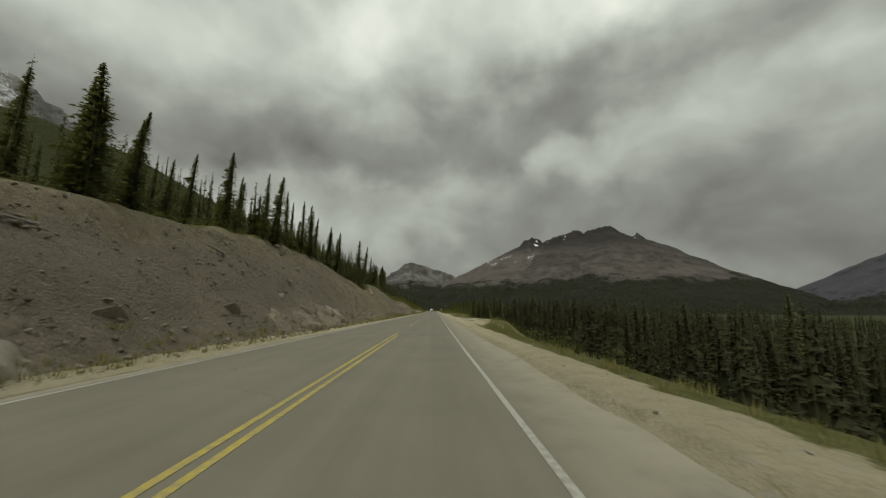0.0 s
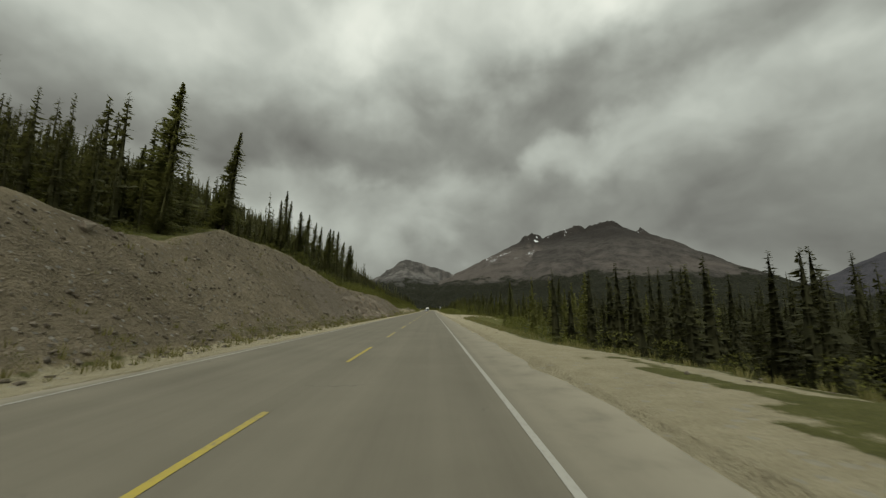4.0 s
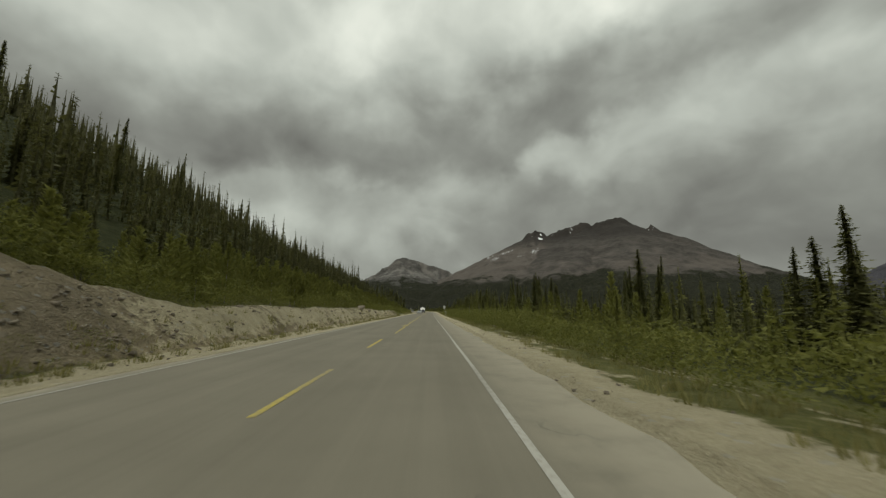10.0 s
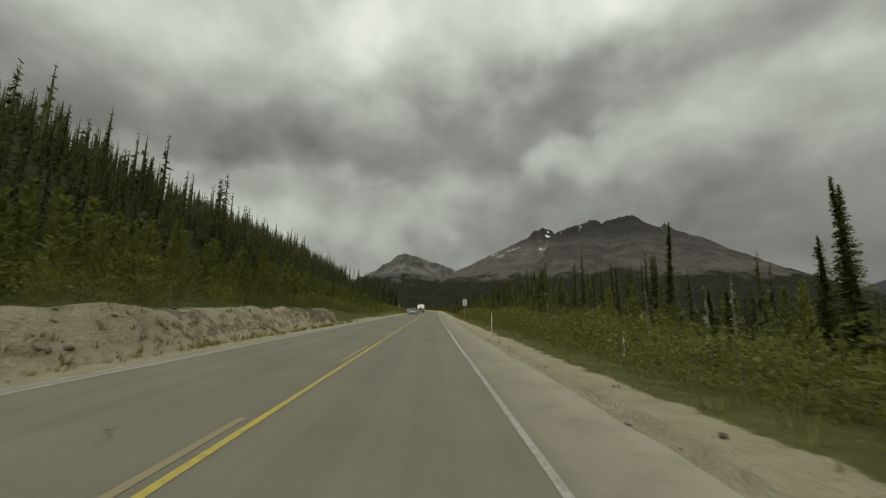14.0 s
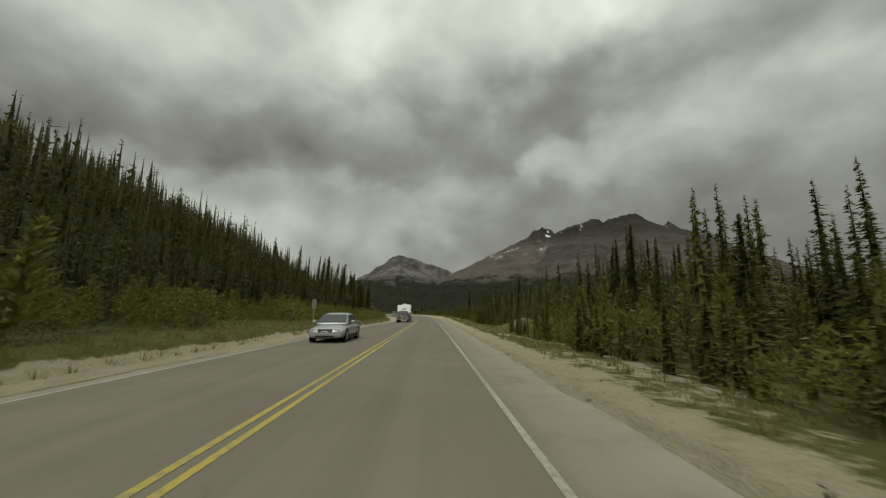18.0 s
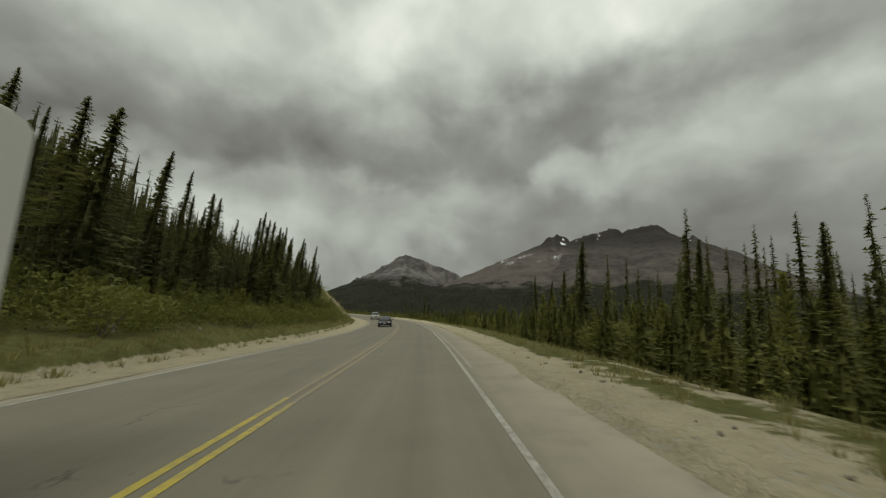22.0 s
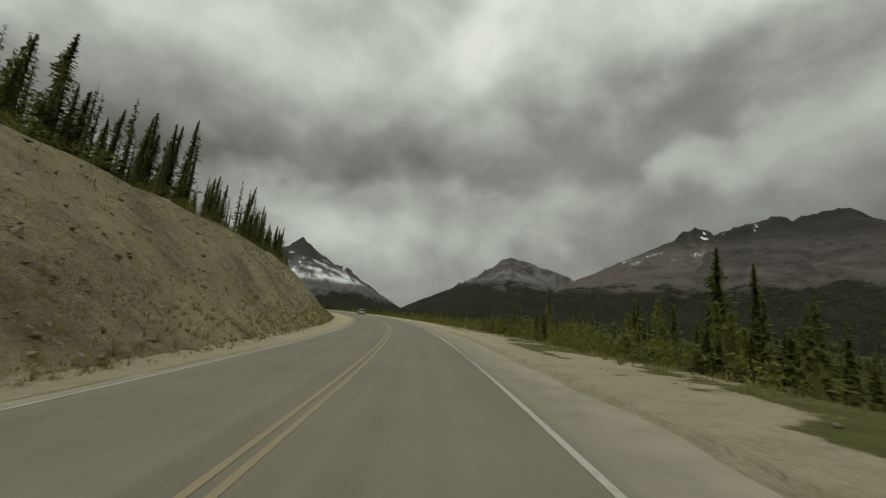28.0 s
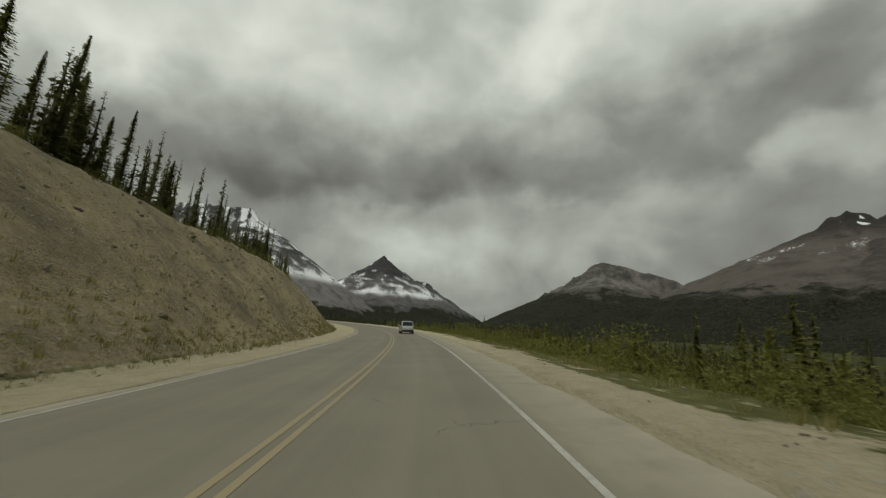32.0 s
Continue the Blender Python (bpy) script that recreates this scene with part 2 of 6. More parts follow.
def mat_ground():
    """The ground sheet: forest floor, grass, gravel and bare cut slope by zone."""
    m, t, bsdf, where = material("ground_cover", 0.95, 0.15)
    zone = t.n.new("ShaderNodeAttribute")
    zone.attribute_name = "zone"
    z = t.n.new("ShaderNodeSeparateColor")
    t.link(zone.outputs["Color"], z.inputs[0])
    bare, gravel, green = z.outputs[0], z.outputs[1], z.outputs[2]
    n1, n2, n3 = t.noise(where, 0.18, 6, 0.62), t.noise(where, 1.4, 6, 0.65), t.noise(where, 14.0, 4, 0.7)
    stones = t.n.new("ShaderNodeTexVoronoi")
    stones.inputs["Scale"].default_value = 3.6
    t.link(t.vec("ADD", where, t.vec("SCALE", t.noise(where, 2.0, 3, 0.5, colour=True), scale=0.25)), stones.inputs["Vector"])
    pebble = t.n.new("ShaderNodeSeparateColor")
    t.link(stones.outputs["Color"], pebble.inputs[0])
    # forest floor and grass
    floor = t.ramp(t.math("ADD", t.math("MULTIPLY", n2, 0.7), t.math("MULTIPLY", n3, 0.3)),
                   [(0.3, (0.020, 0.023, 0.009)), (0.5, (0.040, 0.046, 0.016)), (0.72, (0.075, 0.076, 0.030))])
    grass = t.ramp(t.math("ADD", t.math("MULTIPLY", n2, 0.55), t.math("MULTIPLY", n3, 0.45)),
                   [(0.28, (0.062, 0.066, 0.019)), (0.5, (0.130, 0.130, 0.042)), (0.75, (0.24, 0.222, 0.098))])
    col = t.mix(t.span(t.math("ADD", green, t.math("MULTIPLY", t.math("SUBTRACT", n1, 0.5), 0.7)), 0.35, 0.65), floor, grass)
    # bare slope: brown till with grey scree, stones of many tones and rusty bands
    till = t.ramp(t.math("ADD", t.math("MULTIPLY", n1, 0.5), t.math("MULTIPLY", n2, 0.5)),
                  [(0.3, (0.105, 0.087, 0.058)), (0.46, (0.178, 0.148, 0.100)), (0.6, (0.245, 0.206, 0.144)), (0.76, (0.32, 0.262, 0.168))])
    till = t.mix(t.math("MULTIPLY", green, t.span(n1, 0.25, 0.6)), till, t.ramp(n2, [(0.3, (0.30, 0.25, 0.135)), (0.7, (0.50, 0.42, 0.245))]))
    till = t.mix(t.math("MULTIPLY", t.span(n3, 0.45, 0.75), 0.45), till, (0.10, 0.092, 0.075))
    stone = t.math("MULTIPLY", t.math("LESS_THAN", stones.outputs["Distance"], 0.30), t.span(pebble.outputs[0], 0.62, 0.66))
    rubble = t.n.new("ShaderNodeTexVoronoi")
    rubble.inputs["Scale"].default_value = 8.5
    t.link(t.vec("ADD", where, t.vec("SCALE", t.noise(where, 5.0, 2, 0.5, colour=True), scale=0.12)), rubble.inputs["Vector"])
    tone = t.n.new("ShaderNodeSeparateColor")
    t.link(rubble.outputs["Color"], tone.inputs[0])
    piece = t.math("MULTIPLY", t.math("SUBTRACT", 1.0, t.span(rubble.outputs["Distance"], 0.30, 0.62)), t.span(t.noise(where, 0.35, 4, 0.6), 0.36, 0.56))
    till = t.mix(t.math("MULTIPLY", piece, 0.4), till, t.ramp(tone.outputs[0], [(0.0, (0.10, 0.083, 0.060)), (0.45, (0.19, 0.160, 0.115)), (0.8, (0.28, 0.238, 0.176)), (1.0, (0.37, 0.32, 0.245))]))
    till = t.mix(t.math("MULTIPLY", stone, 0.75), till, t.mix(pebble.outputs[1], (0.15, 0.145, 0.13), (0.38, 0.36, 0.31)))
    # bedrock: broken faces in a few browns and greys
    rocky = t.n.new("ShaderNodeAttribute")
    rocky.attribute_name = "bedrock"
    rockcol = t.ramp(t.math("ADD", t.math("MULTIPLY", n1, 0.45), t.math("MULTIPLY", n3, 0.55)), [(0.30, (0.10, 0.083, 0.060)), (0.42, (0.165, 0.139, 0.102)), (0.55, (0.21, 0.180, 0.136)), (0.72, (0.31, 0.262, 0.195))])
    onrock = t.span(t.math("ADD", rocky.outputs["Fac"], t.math("MULTIPLY", t.math("SUBTRACT", n1, 0.5), 0.9)), 0.42, 0.62)
    till = t.mix(onrock, till, rockcol)
    sparse = t.math("MULTIPLY", t.span(t.noise(where, 0.8, 5, 0.7), 0.55, 0.68), t.math("SUBTRACT", 1.0, bare))
    sel = t.math("ADD", bare, t.math("MULTIPLY", t.math("SUBTRACT", n2, 0.5), 0.5))
    col = t.mix(t.span(sel, 0.38, 0.58), col, till)
    # shoulder gravel: pale dusty sand with small stones
    sand = t.ramp(t.math("ADD", t.math("MULTIPLY", n2, 0.5), t.math("MULTIPLY", n3, 0.5)),
                  [(0.3, (0.30, 0.262, 0.172)), (0.5, (0.43, 0.380, 0.252)), (0.7, (0.53, 0.472, 0.330))])
    sand = t.mix(t.math("MULTIPLY", stone, 0.5), sand, (0.42, 0.40, 0.34))
    gsel = t.math("ADD", gravel, t.math("ADD", t.math("MULTIPLY", t.math("SUBTRACT", n2, 0.5), 0.75),
                                        t.math("MULTIPLY", t.math("SUBTRACT", n1, 0.5), 0.5)))
    col = t.mix(t.span(gsel, 0.42, 0.56), col, sand)
    t.link(col, bsdf.inputs["Base Color"])
    h = t.math("ADD", t.math("MULTIPLY", n2, 0.6), t.math("ADD", t.math("MULTIPLY", n3, 0.25), t.math("MULTIPLY", stones.outputs["Distance"], -0.15)))
    h = t.math("ADD", h, t.math("MULTIPLY", t.math("MULTIPLY", piece, bare), t.math("ADD", 0.04, t.math("MULTIPLY", tone.outputs[1], 0.09))))
    bump(t, bsdf, h, 1.0, 0.6)
    return m


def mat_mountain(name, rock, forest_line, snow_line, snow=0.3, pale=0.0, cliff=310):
    """Bedded grey rock with gullies, snow lying in the high hollows, dark woods up to the forest line."""
    m, t, bsdf, where = material(name, 0.95, 0.1)
    sep = t.n.new("ShaderNodeSeparateXYZ")
    t.link(where, sep.inputs[0])
    big, mid, fine = t.noise(where, 0.0045, 6, 0.6), t.noise(where, 0.02, 6, 0.65), t.noise(where, 0.11, 5, 0.7)
    # beds: layers that dip a little
    bed = t.n.new("ShaderNodeCombineXYZ")
    t.link(t.math("MULTIPLY", sep.outputs[0], 0.15), bed.inputs[0])
    t.link(t.math("MULTIPLY", sep.outputs[2], 1.3), bed.inputs[2])
    layer = t.noise(bed.outputs[0], 0.022, 5, 0.65, 0.6)
    v = t.math("ADD", t.math("MULTIPLY", layer, 0.16), t.math("ADD", t.math("MULTIPLY", mid, 0.5), t.math("MULTIPLY", fine, 0.34)))
    dark, light = tuple(c * 0.42 for c in rock), tuple(min(0.7, c * 1.75) for c in rock)
    col = t.ramp(v, [(0.32, dark), (0.5, rock), (0.68, light)])
    if pale:
        crag = t.math("MULTIPLY", t.span(mid, 0.5, 0.62), pale)
        col = t.mix(crag, col, (0.30, 0.288, 0.268))
    # pale scree tongues that run down the gullies
    chute = t.n.new("ShaderNodeAttribute")
    chute.attribute_name = "hollow"
    scree = t.span(t.math("ADD", chute.outputs["Fac"], t.math("MULTIPLY", t.math("SUBTRACT", mid, 0.5), 0.5)), 0.36, 0.62)
    col = t.mix(t.math("MULTIPLY", scree, 0.55), col, tuple(min(0.7, c * k) for c, k in zip(rock, (2.1, 2.0, 1.95))))
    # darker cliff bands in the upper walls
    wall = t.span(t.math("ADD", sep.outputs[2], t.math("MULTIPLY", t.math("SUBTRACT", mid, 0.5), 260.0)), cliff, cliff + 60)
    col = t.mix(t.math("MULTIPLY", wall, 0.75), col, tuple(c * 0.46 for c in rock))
    # woods
    line = t.math("ADD", sep.outputs[2], t.math("MULTIPLY", t.math("SUBTRACT", big, 0.5), -240.0))
    line = t.math("ADD", line, t.math("MULTIPLY", t.math("SUBTRACT", mid, 0.5), -130.0))
    woods = t.math("SUBTRACT", 1.0, t.span(line, forest_line - 12, forest_line + 12))
    crowns = t.noise(t.vec("MULTIPLY", where, (0.24, 0.24, 0.07)), 1.0, 3, 0.7)
    stand = t.math("ADD", t.math("MULTIPLY", fine, 0.4), t.math("MULTIPLY", crowns, 0.6))
    tree = t.ramp(stand, [(0.34, (0.006, 0.007, 0.005)), (0.5, (0.020, 0.021, 0.013)), (0.62, (0.040, 0.041, 0.025)), (0.75, (0.060, 0.058, 0.036))])
    col = t.mix(woods, col, tree)
    # snow in the hollows
    gully = t.n.new("ShaderNodeAttribute")
    gully.attribute_name = "hollow"
    s = t.math("ADD", t.math("MULTIPLY", gully.outputs["Fac"], 1.0), t.math("MULTIPLY", t.math("SUBTRACT", fine, 0.5), 0.5))
    s = t.math("MULTIPLY", t.span(s, 0.86 - snow, 0.95 - snow), t.span(sep.outputs[2], snow_line - 25, snow_line + 25))
    col = t.mix(s, col, (0.78, 0.80, 0.82))
    t.link(col, bsdf.inputs["Base Color"])
    bump(t, bsdf, t.math("ADD", t.math("MULTIPLY", mid, 0.5), t.math("MULTIPLY", fine, 0.5)), 0.9, 14.0)
    return m


def mat_foliage(name, dark, mid, light, rough=0.75):
    """Needles or leaves: tone varies tree by tree and clump by clump."""
    m, t, bsdf, where = material(name, rough, 0.2)
    geo = t.n.new("ShaderNodeNewGeometry")
    info = t.n.new("ShaderNodeObjectInfo")
    n = t.noise(where, 0.9, 4, 0.6)
    v = t.math("ADD", t.math("MULTIPLY", n, 0.55), t.math("ADD", t.math("MULTIPLY", geo.outputs["Random Per Island"], 0.32), t.math("MULTIPLY", info.outputs["Random"], 0.16)))
    tone = t.ramp(v, [(0.22, dark), (0.5, mid), (0.8, light)])
    t.link(tone, bsdf.inputs["Base Color"])
    # thin leaves let light through
    thin = t.n.new("ShaderNodeBsdfTranslucent")
    t.link(t.mix(1.0, tone, (1.0, 1.0, 0.75), "MULTIPLY"), thin.inputs["Color"])
    both = t.n.new("ShaderNodeMixShader")
    both.inputs[0].default_value = 0.4
    t.link(bsdf.outputs[0], both.inputs[1])
    t.link(thin.outputs[0], both.inputs[2])
    t.link(both.outputs[0], t.n["Material Output"].inputs["Surface"])
    return m


def mat_bark(name, a, b):
    m, t, bsdf, where = material(name, 0.95, 0.1)
    s = t.vec("MULTIPLY", where, (9.0, 9.0, 1.5))
    n = t.noise(s, 1.6, 5, 0.65)
    t.link(t.ramp(n, [(0.3, a), (0.7, b)]), bsdf.inputs["Base Color"])
    bump(t, bsdf, n, 0.5, 0.03)
    return m


def mat_rock():
    m, t, bsdf, where = material("quarried_rock", 0.92, 0.2)
    info = t.n.new("ShaderNodeNewGeometry")
    n1, n2 = t.noise(where, 0.9, 6, 0.65), t.noise(where, 8.0, 5, 0.7)
    v = t.math("ADD", t.math("MULTIPLY", n1, 0.42), t.math("ADD", t.math("MULTIPLY", n2, 0.3), t.math("MULTIPLY", info.outputs["Random Per Island"], 0.28)))
    t.link(t.ramp(v, [(0.3, (0.12, 0.103, 0.078)), (0.48, (0.20, 0.172, 0.130)), (0.64, (0.275, 0.238, 0.183)), (0.8, (0.38, 0.335, 0.265))]), bsdf.inputs["Base Color"])
    bump(t, bsdf, t.math("ADD", n1, n2), 0.8, 0.08)
    return m


def mat_glass(name="tinted_glass"):
    m, t, bsdf, where = material(name, 0.06, 0.5)
    bsdf.inputs["Base Color"].default_value = (0.015, 0.018, 0.02, 1)
    return m


ASPHALT, GROUND, ROCK, GLASS = mat_asphalt(), mat_ground(), mat_rock(), mat_glass()
WHITE_PAINT = mat_paint("white_line_paint", (0.46, 0.45, 0.40), 0.68)
YELLOW_PAINT = mat_paint("yellow_line_paint", (0.47, 0.365, 0.045), 0.82)
FADED_YELLOW = mat_paint("faded_yellow_paint", (0.36, 0.265, 0.085), 0.38)
FADED_WHITE = mat_paint("faded_white_paint", (0.42, 0.41, 0.36), 0.5)
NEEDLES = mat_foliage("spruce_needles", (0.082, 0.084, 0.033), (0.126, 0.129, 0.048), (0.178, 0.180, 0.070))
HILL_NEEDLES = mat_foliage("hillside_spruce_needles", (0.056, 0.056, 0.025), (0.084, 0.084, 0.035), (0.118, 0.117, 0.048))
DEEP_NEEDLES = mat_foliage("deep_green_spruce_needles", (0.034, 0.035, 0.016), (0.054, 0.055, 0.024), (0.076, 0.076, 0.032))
NEEDLES_YOUNG = mat_foliage("young_spruce_needles", (0.074, 0.078, 0.020), (0.132, 0.136, 0.036), (0.200, 0.200, 0.057))
LEAVES = mat_foliage("willow_leaves", (0.078, 0.083, 0.021), (0.142, 0.149, 0.038), (0.228, 0.228, 0.065))
STRAW = mat_foliage("dry_grass", (0.12, 0.12, 0.04), (0.22, 0.205, 0.08), (0.36, 0.32, 0.15))
BARK, SNAG = mat_bark("spruce_bark", (0.035, 0.028, 0.022), (0.10, 0.085, 0.07)), mat_bark("weathered_grey_wood", (0.13, 0.12, 0.11), (0.33, 0.31, 0.28))

# ---- noise and mesh helpers ----
def lattice(ix, iy, seed):
    n = (ix.astype(np.int64) * 374761393 + iy.astype(np.int64) * 668265263 + seed * 974634777) & 0xFFFFFFFF
    n = ((n ^ (n >> 13)) * 1274126177) & 0xFFFFFFFF
    return ((n ^ (n >> 16)) & 0xFFFF) / 65535.0


def vnoise(x, y, seed=0):
    """Smooth noise of 0 to 1 with features one unit across."""
    x, y = np.asarray(x, float), np.asarray(y, float)
    ix, iy = np.floor(x), np.floor(y)
    fx, fy = x - ix, y - iy
    fx, fy = fx * fx * fx * (fx * (fx * 6 - 15) + 10), fy * fy * fy * (fy * (fy * 6 - 15) + 10)
    a, b = lattice(ix, iy, seed), lattice(ix + 1, iy, seed)
    c, d = lattice(ix, iy + 1, seed), lattice(ix + 1, iy + 1, seed)
    return (a * (1 - fx) + b * fx) * (1 - fy) + (c * (1 - fx) + d * fx) * fy


def fbm(x, y, octaves=4, seed=0, gain=0.5):
    """Fractal noise about 0, of -1 to 1."""
    total, amp, norm = 0.0, 1.0, 0.0
    for i in range(octaves):
        total = total + amp * (vnoise(x * 2 ** i, y * 2 ** i, seed + i * 17) * 2 - 1)
        norm += amp
        amp *= gain
    return total / norm


def ridged(x, y, octaves=5, seed=0, gain=0.55):
    """Sharp-crested noise of 0 to 1."""
    total, amp, norm = 0.0, 1.0, 0.0
    for i in range(octaves):
        total = total + amp * (1 - np.abs(vnoise(x * 2 ** i, y * 2 ** i, seed + i * 31) * 2 - 1))
        norm += amp
        amp *= gain
    return total / norm


def smooth(v):
    v = np.clip(v, 0, 1)
    return v * v * (3 - 2 * v)


def mesh_of(name, verts, faces, mats, smooth_faces=False, face_mat=None):
    """A mesh from arrays of points and of faces that all have the same number of corners."""
    verts, faces = np.asarray(verts, np.float32), np.asarray(faces, np.int32)
    me = bpy.data.meshes.new(name)
    k = faces.shape[1]
    me.vertices.add(len(verts))
    me.vertices.foreach_set("co", verts.ravel())
    me.loops.add(faces.size)
    me.loops.foreach_set("vertex_index", faces.ravel())
    me.polygons.add(len(faces))
    me.polygons.foreach_set("loop_start", np.arange(0, faces.size, k, dtype=np.int32))
    if smooth_faces:
        me.polygons.foreach_set("use_smooth", np.ones(len(faces), bool))
    for m in (mats if isinstance(mats, (list, tuple)) else [mats]):
        me.materials.append(m)
    if face_mat is not None:
        me.polygons.foreach_set("material_index", np.asarray(face_mat, np.int32))
    me.update(calc_edges=True)
    return me


def grid_faces(rows, cols):
    i = np.arange(rows - 1)[:, None] * cols + np.arange(cols - 1)[None, :]
    i = i.ravel()
    return np.stack([i, i + cols, i + cols + 1, i + 1], 1)


def part(name, bm, mat, parent, label=""):
    """One mesh object, from a bmesh or a finished mesh, under a thing or a part."""
    if isinstance(bm, bmesh.types.BMesh):
        me = bpy.data.meshes.new(name)
        bm.to_mesh(me)
        bm.free()
        me.materials.append(mat)
    else:
        me = bm
    ob = new(name, me)
    ob.parent = parent
    if label:
        ob["label"] = label
    return ob


# ---- the lie of the land, along the road (s) and across it (d, to the right of the driven lane) ----
BANK = [(370, 0), (390, 1.2), (412, 3.2), (431, 4.2), (450, 4.8), (470, 4.2), (525, 4.2), (562, 3.9), (600, 3.2), (700, 3.0)]
CREST = [(-80, 5.5), (0, 6.2), (15, 6.8), (30, 7.8), (56, 10.4), (66, 11.6), (76, 8.6), (86, 5.8), (98, 5.8), (110, 9.0), (126, 8.8), (137, 6.0), (148, 4.8), (165, 5.0), (180, 5.0), (188, 4.4),
         (195, 4.0), (199, 3.5), (202, 2.5), (207, 1.6), (216, 1.9), (235, 1.6), (250, 1.7), (275, 1.4), (300, 1.3), (322, 0.5), (495, 0.4), (508, 2.0), (520, 5.5), (535, 8.2), (548, 9.2), (575, 9.4), (600, 10.2), (620, 10.6), (700, 10.6)]
RISE = [(-80, 0.40), (40, 0.40), (62, 0.22), (78, 0.5), (90, 0.75), (104, 0.45), (120, 0.26), (150, 0.42), (190, 0.56), (230, 0.66), (280, 0.66), (320, 0.62), (360, 0.68), (440, 0.72), (480, 0.56), (520, 0.26), (560, 0.20), (700, 0.18)]
REACH = [(-80, 16), (45, 16), (70, 60), (100, 90), (150, 70), (200, 100), (240, 130), (280, 118), (320, 84), (360, 56), (440, 50), (480, 55), (560, 120), (700, 120)]   # how far up the hillside goes on climbing
SLOPE = 0.92
TOE = [(-80, -9.8), (40, -9.8), (130, -10.0), (300, -9.5), (345, -10.1), (400, -10.4), (440, -10.8), (500, -10.6), (530, -9.8), (560, -10.8), (600, -11.3), (700, -11.5)]
GRAVEL = [(-80, 4.0), (40, 4.0), (52, 7.0), (66, 10.0), (80, 7.0), (95, 4.3), (139, 4.4), (149, 7.0), (156, 10.5), (172, 9.0), (182, 5.0), (192, 3.6), (330, 3.4), (420, 3.9), (450, 4.4),
          (530, 5.4), (590, 4.6), (640, 4.6), (700, 5)]
DROP = [(-80, 9.0), (60, 9.0), (110, 5.0), (150, 3.2), (200, 2.2), (330, 1.6), (420, 1.8), (480, 2.6), (560, 4.0), (640, 5.0), (700, 5.0)]
FLAT = [(315, 0), (345, 5.5), (452, 5.0), (480, 1.8), (502, 0)]
ROCKY = [(-80, 0.6), (-10, 0.7), (5, 1.0), (48, 1.0), (60, 0.25), (108, 0.2), (122, 0.7), (135, 1.0), (180, 1.0), (192, 0.3), (210, 0.15), (500, 0.05), (620, 0.2), (700, 0.2)]


def knots(table, s):
    return np.interp(s, [k for k, _ in table], [v for _, v in table])


def land(s, d):
    """Height of the ground, without the small roughness."""
    toe, crest, rise, edge, drop = (knots(q, s) for q in (TOE, CREST, RISE, GRAVEL, DROP))
    wob = fbm(s / 22.0, s * 0 + 3.3, 3, 5)
    crest = crest * (1 + 0.18 * wob)
    e = toe - d
    run = crest / SLOPE
    u = np.clip(e / np.maximum(run, 0.3), 0, 1)
    face = crest * (0.9 * u + 0.1 * smooth(u)) * np.clip(0.55 + u, 0, 1)
    x = np.maximum(e - run - knots(FLAT, s), 0)
    reach = knots(REACH, s)
    x = x - 8 * (1 - np.exp(-x / 8))
    hill = rise * reach * np.tanh(x / reach)
    # on the right a sandy knoll beside the shoulder
    left = np.where(e > 0, face + hill, 1.7 * np.exp(-((s - 384.0) / 3.2) ** 2 - ((d - 11.6) / 2.4) ** 2))
    ditch = -0.22 * np.exp(-((d - toe - 0.3) / 0.9) ** 2) * (d < -7.5)
    r = np.maximum(d - edge, 0)
    right = 0.0
    r = np.where(r < 2.4, r * 0.18, r - 1.97)
    right = -drop * (1 - np.exp(-r / 9.0)) - 0.045 * np.minimum(np.maximum(r - 20, 0), 500)
    bank = np.tan(np.radians(knots(BANK, s))) * np.clip(d, -10, 7)
    return left + ditch + right + bank


def ground_z(s, d):
    """Height of the ground with its roughness; sunk a little under the paved road."""
    s, d = np.asarray(s, float), np.asarray(d, float)
    toe, crest, edge, rocky = knots(TOE, s), knots(CREST, s), knots(GRAVEL, s), knots(ROCKY, s)
    e, r = toe - d, d - edge
    run = crest / SLOPE
    z = land(s, d)
    rough = 0.10 * fbm(s / 2.1, d / 2.1, 4, 11)
    off = np.clip(np.maximum(e, r) / 4.0, 0, 1)
    z = z + rough * np.clip(np.maximum(e, r) / 1.0 + 0.25, 0, 1) * ((d > 3.0) | (d < -7.5))
    z = z + off * np.clip(np.maximum(e, r) / 60.0, 0.2, 3.0) * fbm(s / 17.0, d / 17.0, 3, 23)
    # blasted rock: steps and blocks that stand out of the face
    inface = smooth(e / 0.8) * (1 - smooth((e - run * 0.8) / (run * 0.35 + 0.5)))
    block = ridged(s / 5.2 + 0.3 * d, (d + 0.5 * z) / 2.6, 4, 41) - 0.62
    step = np.round((z + 0.35 * fbm(s / 6.0, d / 6.0, 2, 8)) / 1.1) * 1.1 - z
    chip = ridged(s / 1.9 - 0.4 * d, (d + 0.6 * z) / 1.2, 3, 47) - 0.62
    z = z + inface * rocky * (1.0 * block + 0.22 * step + 0.5 * chip)
    z = z + inface * (1 - rocky) * (0.35 * fbm(s / 1.6, d / 1.6, 3, 77) + 0.5 * (ridged(s / 4.5, d / 14.0, 3, 71) - 0.6))
    paved = (d > -7.55) & (d < 3.0)
    return np.where(paved, np.tan(np.radians(knots(BANK, s))) * d - 0.07, z)


